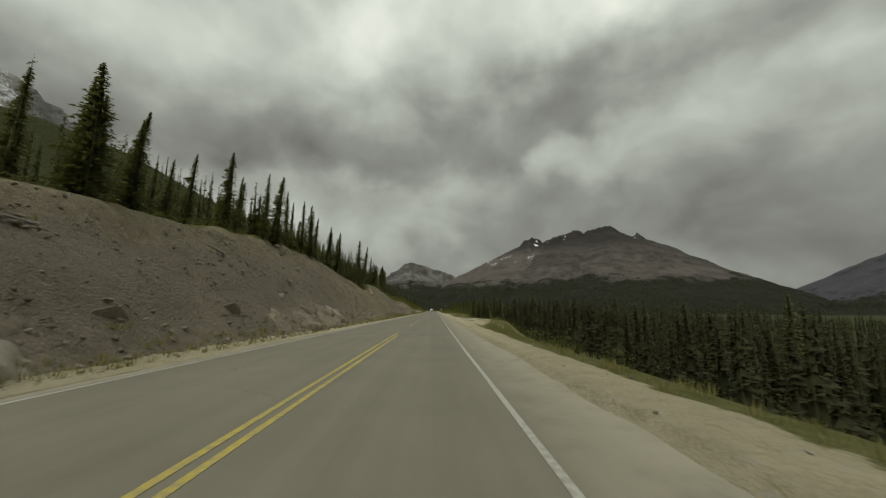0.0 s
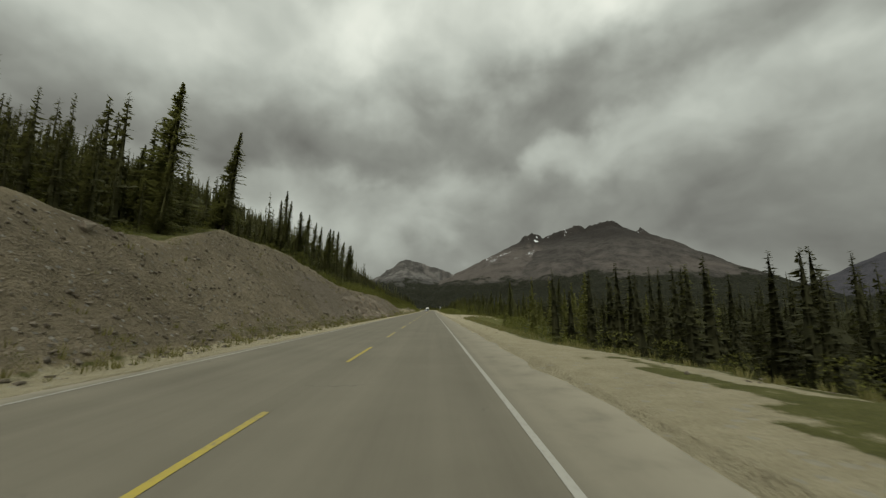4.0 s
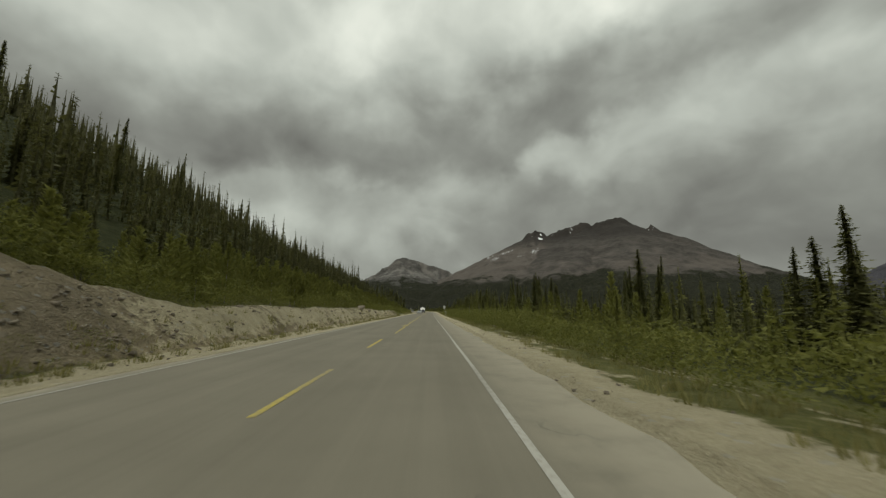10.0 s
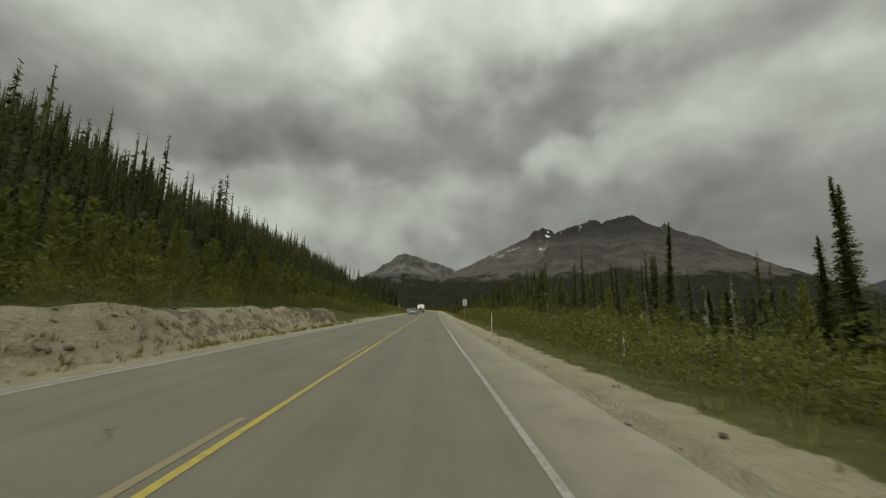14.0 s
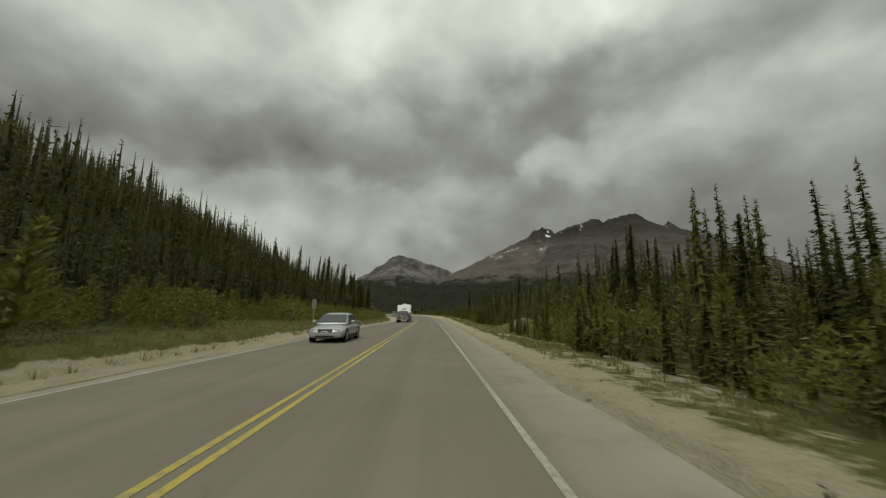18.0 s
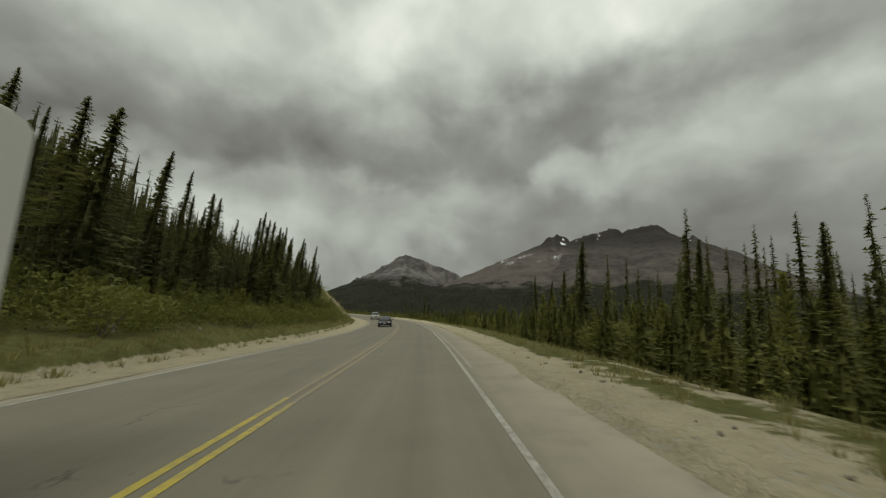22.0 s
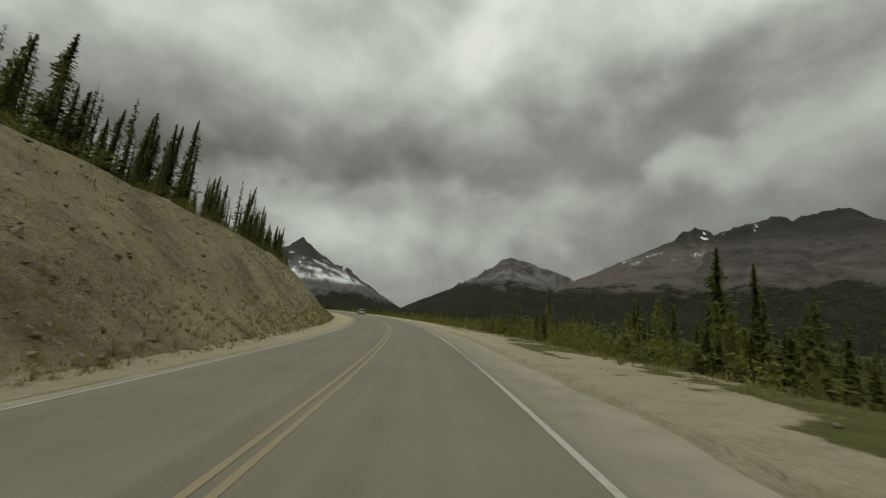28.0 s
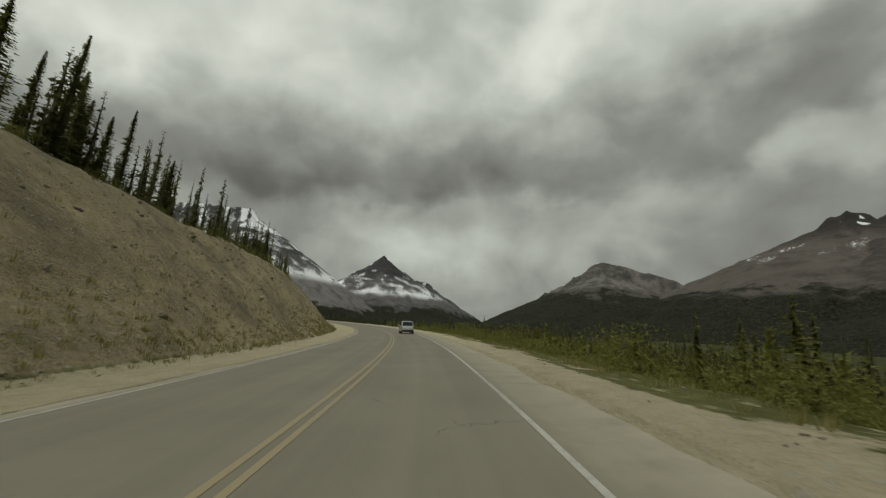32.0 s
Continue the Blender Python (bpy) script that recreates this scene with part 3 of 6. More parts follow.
def world_xy(s, d):
    """Plan position; far from the road the lines across it run straight east and west, so that they never cross."""
    s, d = np.asarray(s, float), np.asarray(d, float)
    over = np.maximum(s - S1, 0)
    under = np.minimum(s - S0, 0)
    x, y, h = lane(s)
    hs = np.interp(s, PS, PH)
    x, y = x - np.sin(hs) * (over + under), y + np.cos(hs) * (over + under)
    near = np.clip(d, -70, 70)
    far = d - near
    return x + np.cos(h) * near + far, y + np.sin(h) * near


def spot(s, d, lift=0.0):
    x, y = world_xy(s, d)
    return float(x), float(y), float(ground_z(s, d)) + lift


def heading_at(s):
    return math.degrees(float(lane(s)[2]))


# ---- the ground, one sheet ----
def build_ground():
    s = np.concatenate([[-2600, -1500, -800, -400, -200, -120], np.arange(-80, 20, 2.0), np.arange(20, 700, 0.95), np.arange(700, 1000, 6.0),
                        1000 + 12 * 1.22 ** np.arange(0, 28)])
    d = np.concatenate([-70 - 3.5 * 1.21 ** np.arange(34, -1, -1.0), np.arange(-70, -30, 1.6), np.arange(-30, -7.8, 0.5), [-7.7, -7.56, -7.54, -4, 0, 2.98, 3.02],
                        np.arange(3.4, 16, 0.6), np.arange(16, 70, 2.2), 70 + 3.5 * 1.21 ** np.arange(0, 35)])
    ss, dd = np.meshgrid(s, d, indexing="ij")
    x, y = world_xy(ss, dd)
    z = ground_z(np.clip(ss, -80, 900), dd)
    # far off the land levels into one broad valley with low swells
    far = smooth((np.maximum(np.abs(dd) - 300, ss - 900) / 700))
    z = z * (1 - far) + far * (-14 + 22 * fbm(x / 700, y / 700, 3, 3))
    verts = np.stack([x, y, z], -1).reshape(-1, 3)
    me = mesh_of("ground", verts, grid_faces(*ss.shape)[:, ::-1], GROUND, True)
    toe, crest, edge = knots(TOE, ss), knots(CREST, ss), knots(GRAVEL, ss)
    e, r = toe - dd, dd - edge
    run = crest / SLOPE
    bare = smooth((e + 0.2) / 0.8) * (1 - smooth((e - run * 0.92) / 2.2)) * smooth((crest - 0.9) / 0.6)
    gravel = np.where(dd > -3, 1 - smooth((r + 0.5) / 2.2), 1 - smooth((e + 0.35) / 1.0))
    gravel = np.maximum(gravel, bare * 0.62 * (1 - smooth((crest - 1.5) / 2.6)))
    patchy = smooth((ss - 30) / 20) * (1 - smooth((ss - 215) / 30)) * (1 - 0.9 * smooth((ss - 84) / 10) * (1 - smooth((ss - 146) / 8))) + smooth((ss - 320) / 30) * (1 - smooth((ss - 420) / 20)) + smooth((ss - 500) / 30)
    gravel = np.maximum(gravel, (dd > 0) * patchy * 0.5 * (1 - smooth((r - 4.5) / 5)))
    tufts = smooth((fbm(ss / 4.0, dd / 1.1, 3, 57) - 0.05) / 0.2) * (dd > 4.2) * smooth((r + 5.5) / 2.0)
    gravel = gravel * (1 - 0.64 * tufts * patchy)
    bare = np.maximum(bare, 0.85 * np.exp(-((ss - 382.6) / 1.9) ** 2 - ((dd - 10.6) / 1.3) ** 2))
    gravel = gravel * (1 - np.exp(-((ss - 384) / 5.0) ** 2 - ((dd - 11) / 3.5) ** 2))
    green = np.where(dd > 0, 1 - smooth((r - 5) / 8), 1 - smooth((e - run - 4) / 8))
    tint = 0.12 + 0.3 * (dd > 0) + 0.7 * smooth((ss - 480) / 40) + 0.25 * smooth((ss - 195) / 15) * (1 - smooth((ss - 300) / 20))
    green = green * (1 - bare) + bare * tint
    col = np.stack([bare, gravel, green, np.ones_like(bare)], -1).reshape(-1, 4).astype(np.float32)
    a = me.color_attributes.new("zone", "FLOAT_COLOR", "POINT")
    a.data.foreach_set("color", col.ravel())
    rock = (bare * knots(ROCKY, ss) * (1 - smooth((e - run * 0.55) / (run * 0.35 + 0.5)))).astype(np.float32)
    b = me.attributes.new("bedrock", "FLOAT", "POINT")
    b.data.foreach_set("value", rock.ravel())
    tagged(new("ground", me), "mountain valley ground with gravel shoulders, bare cut slope and forest floor", "ground", kind="structure")


build_ground()


def strip(name, s, d0, d1, lift, mat, parent=None, uv=False, wobble=0.0):
    """A ribbon along the road from d0 to d1, following its cross fall."""
    s = np.asarray(s, float)
    cols = max(2, int(abs(d1 - d0) / 0.6) + 1) if uv else 2
    d = np.linspace(d0, d1, cols)
    ss, dd = np.meshgrid(s, d, indexing="ij")
    if wobble:
        dd = dd + wobble * fbm(ss / 9.0, ss * 0 + 7.7, 3, 3)
    if uv:
        ragged = 0.22 * fbm(ss / 1.7, ss * 0, 4, 9)
        dd[:, -1] += ragged[:, -1]
        dd[:, 0] -= ragged[:, 0] * 0.7
    x, y = world_xy(ss, dd)
    z = np.tan(np.radians(knots(BANK, ss))) * dd + lift
    me = mesh_of(name, np.stack([x, y, z], -1).reshape(-1, 3), grid_faces(*ss.shape)[:, ::-1], mat, True)
    if uv:
        a = me.attributes.new("road", "FLOAT_VECTOR", "POINT")
        a.data.foreach_set("vector", np.stack([dd, ss, dd * 0], -1).astype(np.float32).ravel())
    ob = new(name, me)
    ob.parent = parent
    return ob


def build_road():
    road = strip("road", np.arange(-80, 900, 1.0), -7.45, 2.6, 0.0, ASPHALT, None, True)
    tagged(road, "worn grey two-lane asphalt road with sealed cracks and dusty edges", "road", kind="structure")
    long = np.arange(-80, 900, 1.5)
    strip("edge_line", long, -7.06, -6.95, 0.006, WHITE_PAINT, road, wobble=0.02)["label"] = "worn white edge line"
    strip("edge_line", long, 1.09, 1.19, 0.006, WHITE_PAINT, road, wobble=0.02)["label"] = "worn white edge line"
    strip("centre_line", np.arange(-80, 27, 1.5), -2.58, -2.47, 0.006, YELLOW_PAINT, road)
    strip("centre_line", np.arange(-80, 24, 1.5), -2.33, -2.22, 0.006, YELLOW_PAINT, road)
    strip("centre_line", np.arange(212.6, 420.1, 1.5), -2.33, -2.22, 0.006, YELLOW_PAINT, road)
    strip("centre_line", np.arange(419.5, 900, 1.5), -2.33, -2.22, 0.006, FADED_YELLOW, road)
    strip("centre_line", np.arange(336, 420.1, 1.5), -2.58, -2.47, 0.006, YELLOW_PAINT, road)
    strip("centre_line", np.arange(420, 900, 1.5), -2.58, -2.47, 0.006, FADED_YELLOW, road)
    for k in [k for k in range(-16, 15) if k != 2]:
        a = 193.2 + (9.72 if k < 0 else 10.05) * k
        strip("dash", np.array([a, a + 1.5, a + 3.0, a + 4.4]), -2.58, -2.46, 0.006, YELLOW_PAINT if k < 5 else FADED_YELLOW, road)
    # an older, fainter edge line beside the newer one
    for a in np.arange(424, 480, 18.0):
        strip("edge_line", np.arange(a, a + 18.1, 1.5), 1.36, 1.44, 0.006, FADED_WHITE, road, wobble=0.03)


build_road()

# ---- mountains ----
def build_mountain(name, ridges, slope, cell, reach, mat, label, seed, base=-60, gully=14.0, crag=24.0, drifts=None, jag=0.0):
    """A massif: ridge lines given by a few peaks and saddles, with flanks that fall away at a slope, cut by gullies."""
    pts = np.array([p for line in ridges for p in line], float)
    lo, hi = pts[:, :2].min(0) - reach, pts[:, :2].max(0) + reach
    xs, ys = np.arange(lo[0], hi[0], cell), np.arange(lo[1], hi[1], cell)
    x, y = np.meshgrid(xs, ys, indexing="ij")
    wx = x + 22 * fbm(x / 130, y / 130, 3, seed)
    wy = y + 22 * fbm(x / 130, y / 130, 3, seed + 5)
    best, along, away = np.full(x.shape, -1e9), np.zeros(x.shape), np.zeros(x.shape)
    run = 0.0
    for line in ridges:
        for a, b in zip(line, line[1:]):
            ax, ay, az = a
            bx, by, bz = b
            ln = math.hypot(bx - ax, by - ay)
            u = np.clip(((wx - ax) * (bx - ax) + (wy - ay) * (by - ay)) / ln ** 2, 0, 1)
            near = np.clip(((x - ax) * (bx - ax) + (y - ay) * (by - ay)) / ln ** 2, 0, 1)
            dist = np.hypot(wx - ax - u * (bx - ax), wy - ay - u * (by - ay))
            true = np.hypot(x - ax - near * (bx - ax), y - ay - near * (by - ay))
            dist = np.minimum(dist, true + 0.5 * dist * smooth(true / 60))
            h = az + (bz - az) * u - slope * dist * (0.80 + 0.20 * np.exp(-dist / 250)) - crag * (1 - np.exp(-dist / 16))
            take = h > best
            best, along, away = np.where(take, h, best), np.where(take, run + u * ln, along), np.where(take, dist, away)
            run += ln
    cut = ridged(along / 75.0 + 0.15 * fbm(x / 60, y / 60, 2, seed), away / 420.0, 4, seed + 9)
    hollow = 1 - cut
    z = best + (cut - 0.7) * gully * np.clip(away / 40, 0.15, 1.6) + 5 * fbm(x / 38, y / 38, 4, seed + 2) * np.clip(away / 30, 0.25, 1)
    teeth = ridged(along / 46.0, along * 0 + 0.5, 4, seed + 12) - 0.66
    z = z + jag * teeth * np.exp(-away / 45.0)
    rim = np.minimum(np.minimum(x - xs[0], xs[-1] - x), np.minimum(y - ys[0], ys[-1] - y))
    z = base + (np.maximum(z, base) - base) * smooth(rim / 220)
    streak = vnoise(along / 20.0, away / 260.0, seed + 4) * 0.7 + 0.3 * vnoise(x / 45, y / 45, seed + 6)
    snow = 0.5 * hollow + 0.5 * streak
    if drifts:
        # old snow caught under the crest along a stretch of the ridge
        a0, a1, deep = drifts
        spots = smooth((vnoise((along - 0.9 * away) / 17.0, (along + away) / 85.0, seed + 8) - 0.60) / 0.15)
        snow = snow + 0.6 * spots * smooth((away - 3) / 8) * (1 - smooth((away - deep) / 25)) * smooth((along - a0) / 30) * (1 - smooth((along - a1) / 30))
    me = mesh_of(name, np.stack([x, y, z], -1).reshape(-1, 3), grid_faces(*x.shape)[:, ::-1], mat, True)
    at = me.attributes.new("hollow", "FLOAT", "POINT")
    at.data.foreach_set("value", snow.astype(np.float32).ravel())
    tagged(new(name, me), label, "mountain", kind="structure")


GREY, BROWN, DARK = (0.090, 0.086, 0.079), (0.071, 0.064, 0.057), (0.075, 0.073, 0.074)
build_mountain("mountain_broad", [[(20, 2330, 50), (175, 2240, 122), (342, 2214, 206), (459, 2191, 314), (528, 2172, 425), (610, 2147, 424), (632, 2142, 396), (680, 2125, 419),
                                   (800, 2075, 458), (835, 2063, 440), (960, 1998, 466), (1042, 1953, 396), (1058, 1944, 392), (1074, 1935, 416), (1092, 1924, 398), (1160, 1880, 306), (1300, 1790, 156), (1500, 1690, 20)],
                                  [(800, 2075, 440), (700, 1850, 215), (640, 1650, 60)], [(960, 1998, 455), (960, 1780, 230), (900, 1560, 40)],
                                  [(1074, 1935, 380), (1090, 1740, 150), (1080, 1560, 20)]],
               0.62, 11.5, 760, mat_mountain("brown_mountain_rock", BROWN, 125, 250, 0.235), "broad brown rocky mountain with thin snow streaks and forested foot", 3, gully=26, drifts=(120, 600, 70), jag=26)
build_mountain("mountain_dome", [[(-544, 2051, 34), (-345, 2082, 150), (-240, 2098, 213), (-136, 2109, 272), (-93, 2111, 267), (-17, 2114, 236), (96, 2111, 203), (204, 2102, 170)],
                                 [(-136, 2109, 271), (-102, 1907, 111), (-51, 1737, 17)], [(96, 2111, 201), (128, 1907, 77)]],
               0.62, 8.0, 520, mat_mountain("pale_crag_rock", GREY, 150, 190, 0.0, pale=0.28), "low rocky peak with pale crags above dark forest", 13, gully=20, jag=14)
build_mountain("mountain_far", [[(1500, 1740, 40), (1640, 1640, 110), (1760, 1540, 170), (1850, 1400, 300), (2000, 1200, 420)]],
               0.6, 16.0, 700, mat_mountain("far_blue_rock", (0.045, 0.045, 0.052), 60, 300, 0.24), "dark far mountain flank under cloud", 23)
build_mountain("mountain_side", [[(-520, 90, 260), (-440, 190, 240), (-352, 300, 196), (-325, 330, 172), (-300, 352, 130)]],
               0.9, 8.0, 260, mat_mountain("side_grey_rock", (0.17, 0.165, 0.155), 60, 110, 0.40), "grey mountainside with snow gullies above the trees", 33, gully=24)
build_mountain("mountain_pyramid", [[(-2600, 2700, 120), (-2287, 3010, 290), (-2123, 3153, 445), (-2000, 3250, 556), (-1976, 3265, 574), (-1940, 3290, 520), (-1888, 3327, 446), (-1736, 3424, 372), (-1628, 3486, 362),
                                     (-1487, 3559, 176), (-1350, 3640, 60)], [(-1976, 3265, 560), (-1870, 3060, 300), (-1760, 2850, 90)], [(-1628, 3486, 355), (-1520, 3300, 150)]],
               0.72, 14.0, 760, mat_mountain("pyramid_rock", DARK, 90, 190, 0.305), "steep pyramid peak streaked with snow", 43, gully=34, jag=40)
build_mountain("mountain_snowy", [[(-2700, 1650, 640), (-2446, 2025, 690), (-2334, 2199, 710), (-2300, 2246, 640), (-2142, 2443, 470), (-1990, 2640, 230)]],
               0.85, 18.0, 900, mat_mountain("snowy_rock", (0.11, 0.107, 0.105), 60, 220, 0.42), "dark rocky ridge banded with snow", 53, gully=30)
build_mountain("forest_ridge", [[(-500, 1650, 6), (-300, 1680, 16), (100, 1700, 26), (500, 1560, 36), (900, 1380, 38), (1400, 1100, 30), (1700, 700, 20)]],
               0.16, 14.0, 260, mat_mountain("forested_ridge", DARK, 400, 900, 0.0), "long low ridge covered in dark spruce forest", 63, gully=4)

# ---- conifers ----
def spruce_shape(rng, branches, clumps, width, gap=0.0, droop=0.35, bare=0.06, size=0.017, core=0.2):
    """Crown of a spruce one metre high: drooping branches of overlapping needle sprays round a narrow dark heart.
    width is the crown's radius. Returns points and triangles."""
    v, f = [], []
    lobes = 0.78 + 0.44 * rng.random((14, 5))
    lobes[rng.random((14, 5)) < gap] *= 0.5
    for i in range(branches):
        u = (i + rng.random()) / branches
        u = u ** 0.92
        a = rng.random() * 6.283
        full = width * ((1 - u) ** 0.82 * 0.96 + 0.04) * lobes[int(u * 13.99), int(a / 6.284 * 5)] * min(1.0, 0.6 + 5 * u)
        ln = full * (0.62 + 0.5 * rng.random())
        ca, sa = math.cos(a), math.sin(a)
        z = bare + (1 - bare) * u * 0.98
        n = max(1, int(round(clumps * (0.3 + 0.7 * (1 - u)))))
        d = droop * (0.6 + 0.8 * rng.random()) * (1.15 - u)
        for j in range(n):
            p, q = (j + 0.15) / n, min(1.0, (j + 1.25) / n)
            w = size * (0.65 + 0.6 * rng.random()) * (0.62 + 0.38 * (1 - u)) * (1.1 - 0.5 * p)
            r0, r1 = ln * p, ln * q
            z0, z1 = z - d * r0 + 0.5 * d * r0 * p, z - d * r1 + 0.5 * d * r1 * q - 0.5 * w
            tw = (rng.random() - 0.5) * 1.2 * w
            k = len(v)
            v += [(ca * r0 - sa * w, sa * r0 + ca * w, z0 + tw), (ca * r0 + sa * w, sa * r0 - ca * w, z0 - tw - 0.5 * w), (ca * r1 + sa * tw, sa * r1 - ca * tw, z1)]
            f.append((k, k + 1, k + 2))
    # the dense heart of the crown, and its leader
    k, m = len(v), 10
    for j in range(m):
        r = width * core * (1.25 if j % 2 else 0.6) * (0.8 + 0.4 * rng.random())
        v.append((r * math.cos(6.283 * j / m), r * math.sin(6.283 * j / m), bare + 0.04 * rng.random()))
    v.append((0, 0, 0.97))
    f += [(k + j, k + (j + 1) % m, k + m) for j in range(m)]
    return np.array(v), np.array(f)


def trunk_shape(top=0.97, radius=0.012, sides=6, rings=6, lean=0.0):
    """A tapered trunk one metre high with a slight bend."""
    v, f = [], []
    for i in range(rings + 1):
        u = i / rings
        r = radius * (1 - 0.9 * u) * (1.35 if i == 0 else 1)
        cx = lean * math.sin(u * 2.6)
        v += [(cx + r * math.cos(6.283 * j / sides), r * math.sin(6.283 * j / sides), -0.03 + u * (top + 0.03)) for j in range(sides)]
    for i in range(rings):
        for j in range(sides):
            a, b = i * sides + j, i * sides + (j + 1) % sides
            f.append((a, b, b + sides, a + sides))
    return np.array(v), np.array(f)


def snag_shape(rng):
    """A dead spruce: bare stubs of branches up a grey trunk."""
    v, f = [], []
    for i in range(46):
        z = 0.15 + 0.83 * rng.random()
        a, ln = rng.random() * 6.28, (0.02 + 0.085 * rng.random()) * (1.15 - z)
        ca, sa = math.cos(a), math.sin(a)
        k = len(v)
        v += [(0, 0, z), (0, 0, z + 0.008), (ca * ln, sa * ln, z - 0.25 * ln), (ca * ln * 0.6 - sa * 0.01, sa * ln * 0.6 + ca * 0.01, z - 0.02)]
        f += [(k, k + 1, k + 2), (k, k + 2, k + 3)]
    return np.array(v), np.array(f)


rng = np.random.default_rng(7)
TREES = []
for kind in range(10):
    width = (0.085, 0.10, 0.12, 0.075, 0.14, 0.11, 0.09, 0.13, 0.16, 0.10)[kind]
    gap = (0.06, 0.03, 0.08, 0.12, 0.05, 0.15, 0.10, 0.07, 0.03, 0.16)[kind]
    cv, cf = spruce_shape(rng, 680, 5.5, width * 1.42, gap * 1.6, size=0.0168, bare=(0.03, 0.05, 0.06, 0.09, 0.03, 0.12, 0.07, 0.04, 0.02, 0.14)[kind])
    tv, tf = trunk_shape(lean=rng.normal() * 0.006)
    TREES.append((mesh_of("crown", cv, cf, NEEDLES), mesh_of("trunk", tv, tf, BARK, True)))
YOUNG = []
for kind in range(4):
    cv, cf = spruce_shape(rng, 420, 5, (0.20, 0.24, 0.28, 0.22)[kind], 0.08, droop=0.15, bare=0.02, size=0.026)
    tv, tf = trunk_shape(radius=0.014)
    YOUNG.append((mesh_of("crown", cv, cf, NEEDLES_YOUNG), mesh_of("trunk", tv, tf, BARK, True)))
sv, sf = snag_shape(rng)
tv, tf = trunk_shape(radius=0.010, lean=0.01)
SNAGS = [(mesh_of("bare_crown", sv, sf, SNAG), mesh_of("trunk", tv, tf, SNAG, True))]
FAR_TREES = [spruce_shape(rng, 16, 2, w, 0.1, bare=0.02, size=0.062, core=0.25) for w in (0.10, 0.12, 0.14, 0.11, 0.17, 0.09)]
MID_TREES = [spruce_shape(rng, 68, 3, w * 1.25, 0.12, bare=0.01, size=0.036, core=0.14) for w in (0.09, 0.11, 0.13, 0.10, 0.15, 0.085, 0.12, 0.095)]

NEAR_TREES = [spruce_shape(rng, 105, 3.6, w * 1.3, 0.12, bare=0.02, size=0.027, core=0.22) for w in (0.10, 0.12, 0.14, 0.11, 0.155, 0.09)]


def on_knoll(s, d):
    """The open side of the sandy knoll, where nothing tall grows."""
    return abs(s - 382.5) < 7 and 5 < d < 13


def plant(kind, variant, s, d, height, spread=1.0, label=None, group=None, lean=(0.0, 0.0)):
    """One standing tree as a thing: an Empty at its foot with its trunk and its crown."""
    if on_knoll(s, d):
        return None
    crown, trunk = {"spruce": TREES, "young_spruce": YOUNG, "dead_spruce": SNAGS}[kind][variant]
    x, y, z = spot(s, d)
    root = new(kind)
    root.empty_display_size = 0.5
    tip = 3.5 if d < 0 else 0.0     # those on the hillside lean out over the cut
    root.matrix_basis = pose(x, y, z - 0.05, lean[0] + float(rng.normal() * 1.2), tip + lean[1] + float(rng.normal() * 1.6), 0) @ pose(0, 0, 0, 0, 0, float(rng.random() * 360)) @ Matrix.Diagonal((height * spread, height * spread, height, 1))
    part("trunk", trunk, None, root)
    top = part("bare_crown" if kind == "dead_spruce" else "crown", crown, None, root)
    if kind == "dead_spruce":
        top["kind"] = "stuff"
    tagged(root, label or {"spruce": "slender dark green spruce on the slope", "young_spruce": "young bright green spruce beside the road", "dead_spruce": "bare grey dead spruce snag"}[kind],
           "tree", group or "roadside conifers")
    return root


# tall trees that stand out against the sky: along, across, height of the top
TALL_FIRST = [(17, -20, 13.3), (20, -19, 15.7), (21, -19.6, 14.2), (23, -19, 13.6), (28, -19, 13.7), (35, -20, 17.0), (43, -20, 17.8), (46, -20, 18.6), (80, -21, 18.5), (75, -22, 18.4), (78, -22.6, 18.1),
              (85, -23, 18.0), (88, -23, 16.6), (105, -22, 21.4), (114, -22, 21.2), (32, 30, 3.2),
              (56, -22, 18.0), (58, -21, 18.8), (62, -21, 19.4), (64, -21.8, 18.9), (67, -22, 18.3), (52, -21, 18.4),
              (131, -23, 18.1), (133, -23, 18.7), (134, -23.5, 20.6), (139, -23, 18.6), (144, -23.5, 19.4), (141, -22.5, 16.5), (152, -25, 19.7), (156, -25, 19.9), (165, -26, 20.3), (177, -26, 19.8)]
TALL_SECOND = [(153, -22, 18.6), (156, -23, 18.4), (162, -24, 19.8), (164, -24.5, 20.6), (171, -25, 21.8), (190, -28, 22.6), (153, 26, 8.0), (150, 24, 7.2), (196, -27, 21.8), (197, -28, 22.3), (199, -28, 23.0),
               (200.5, -28, 21.8), (218, -37, 24.6), (238, -43, 28.4), (258, -48, 29.5), (199, 26, 10.5), (192, 24, 10.4), (191, 28, 6.9), (207.8, 24, 7.8), (210.4, 24.6, 6.4), (211.8, 24, 5.9), (209, 25.5, 5.6),
               (229.7, 24, 8.8), (228.6, 25.4, 7.8), (232, 24, 7.0), (233.4, 24.8, 6.5), (226.5, 24, 6.5), (235.4, 25, 6.2), (304, -60, 36.6), (309, -60, 36.9), (326, -50, 27.3)]
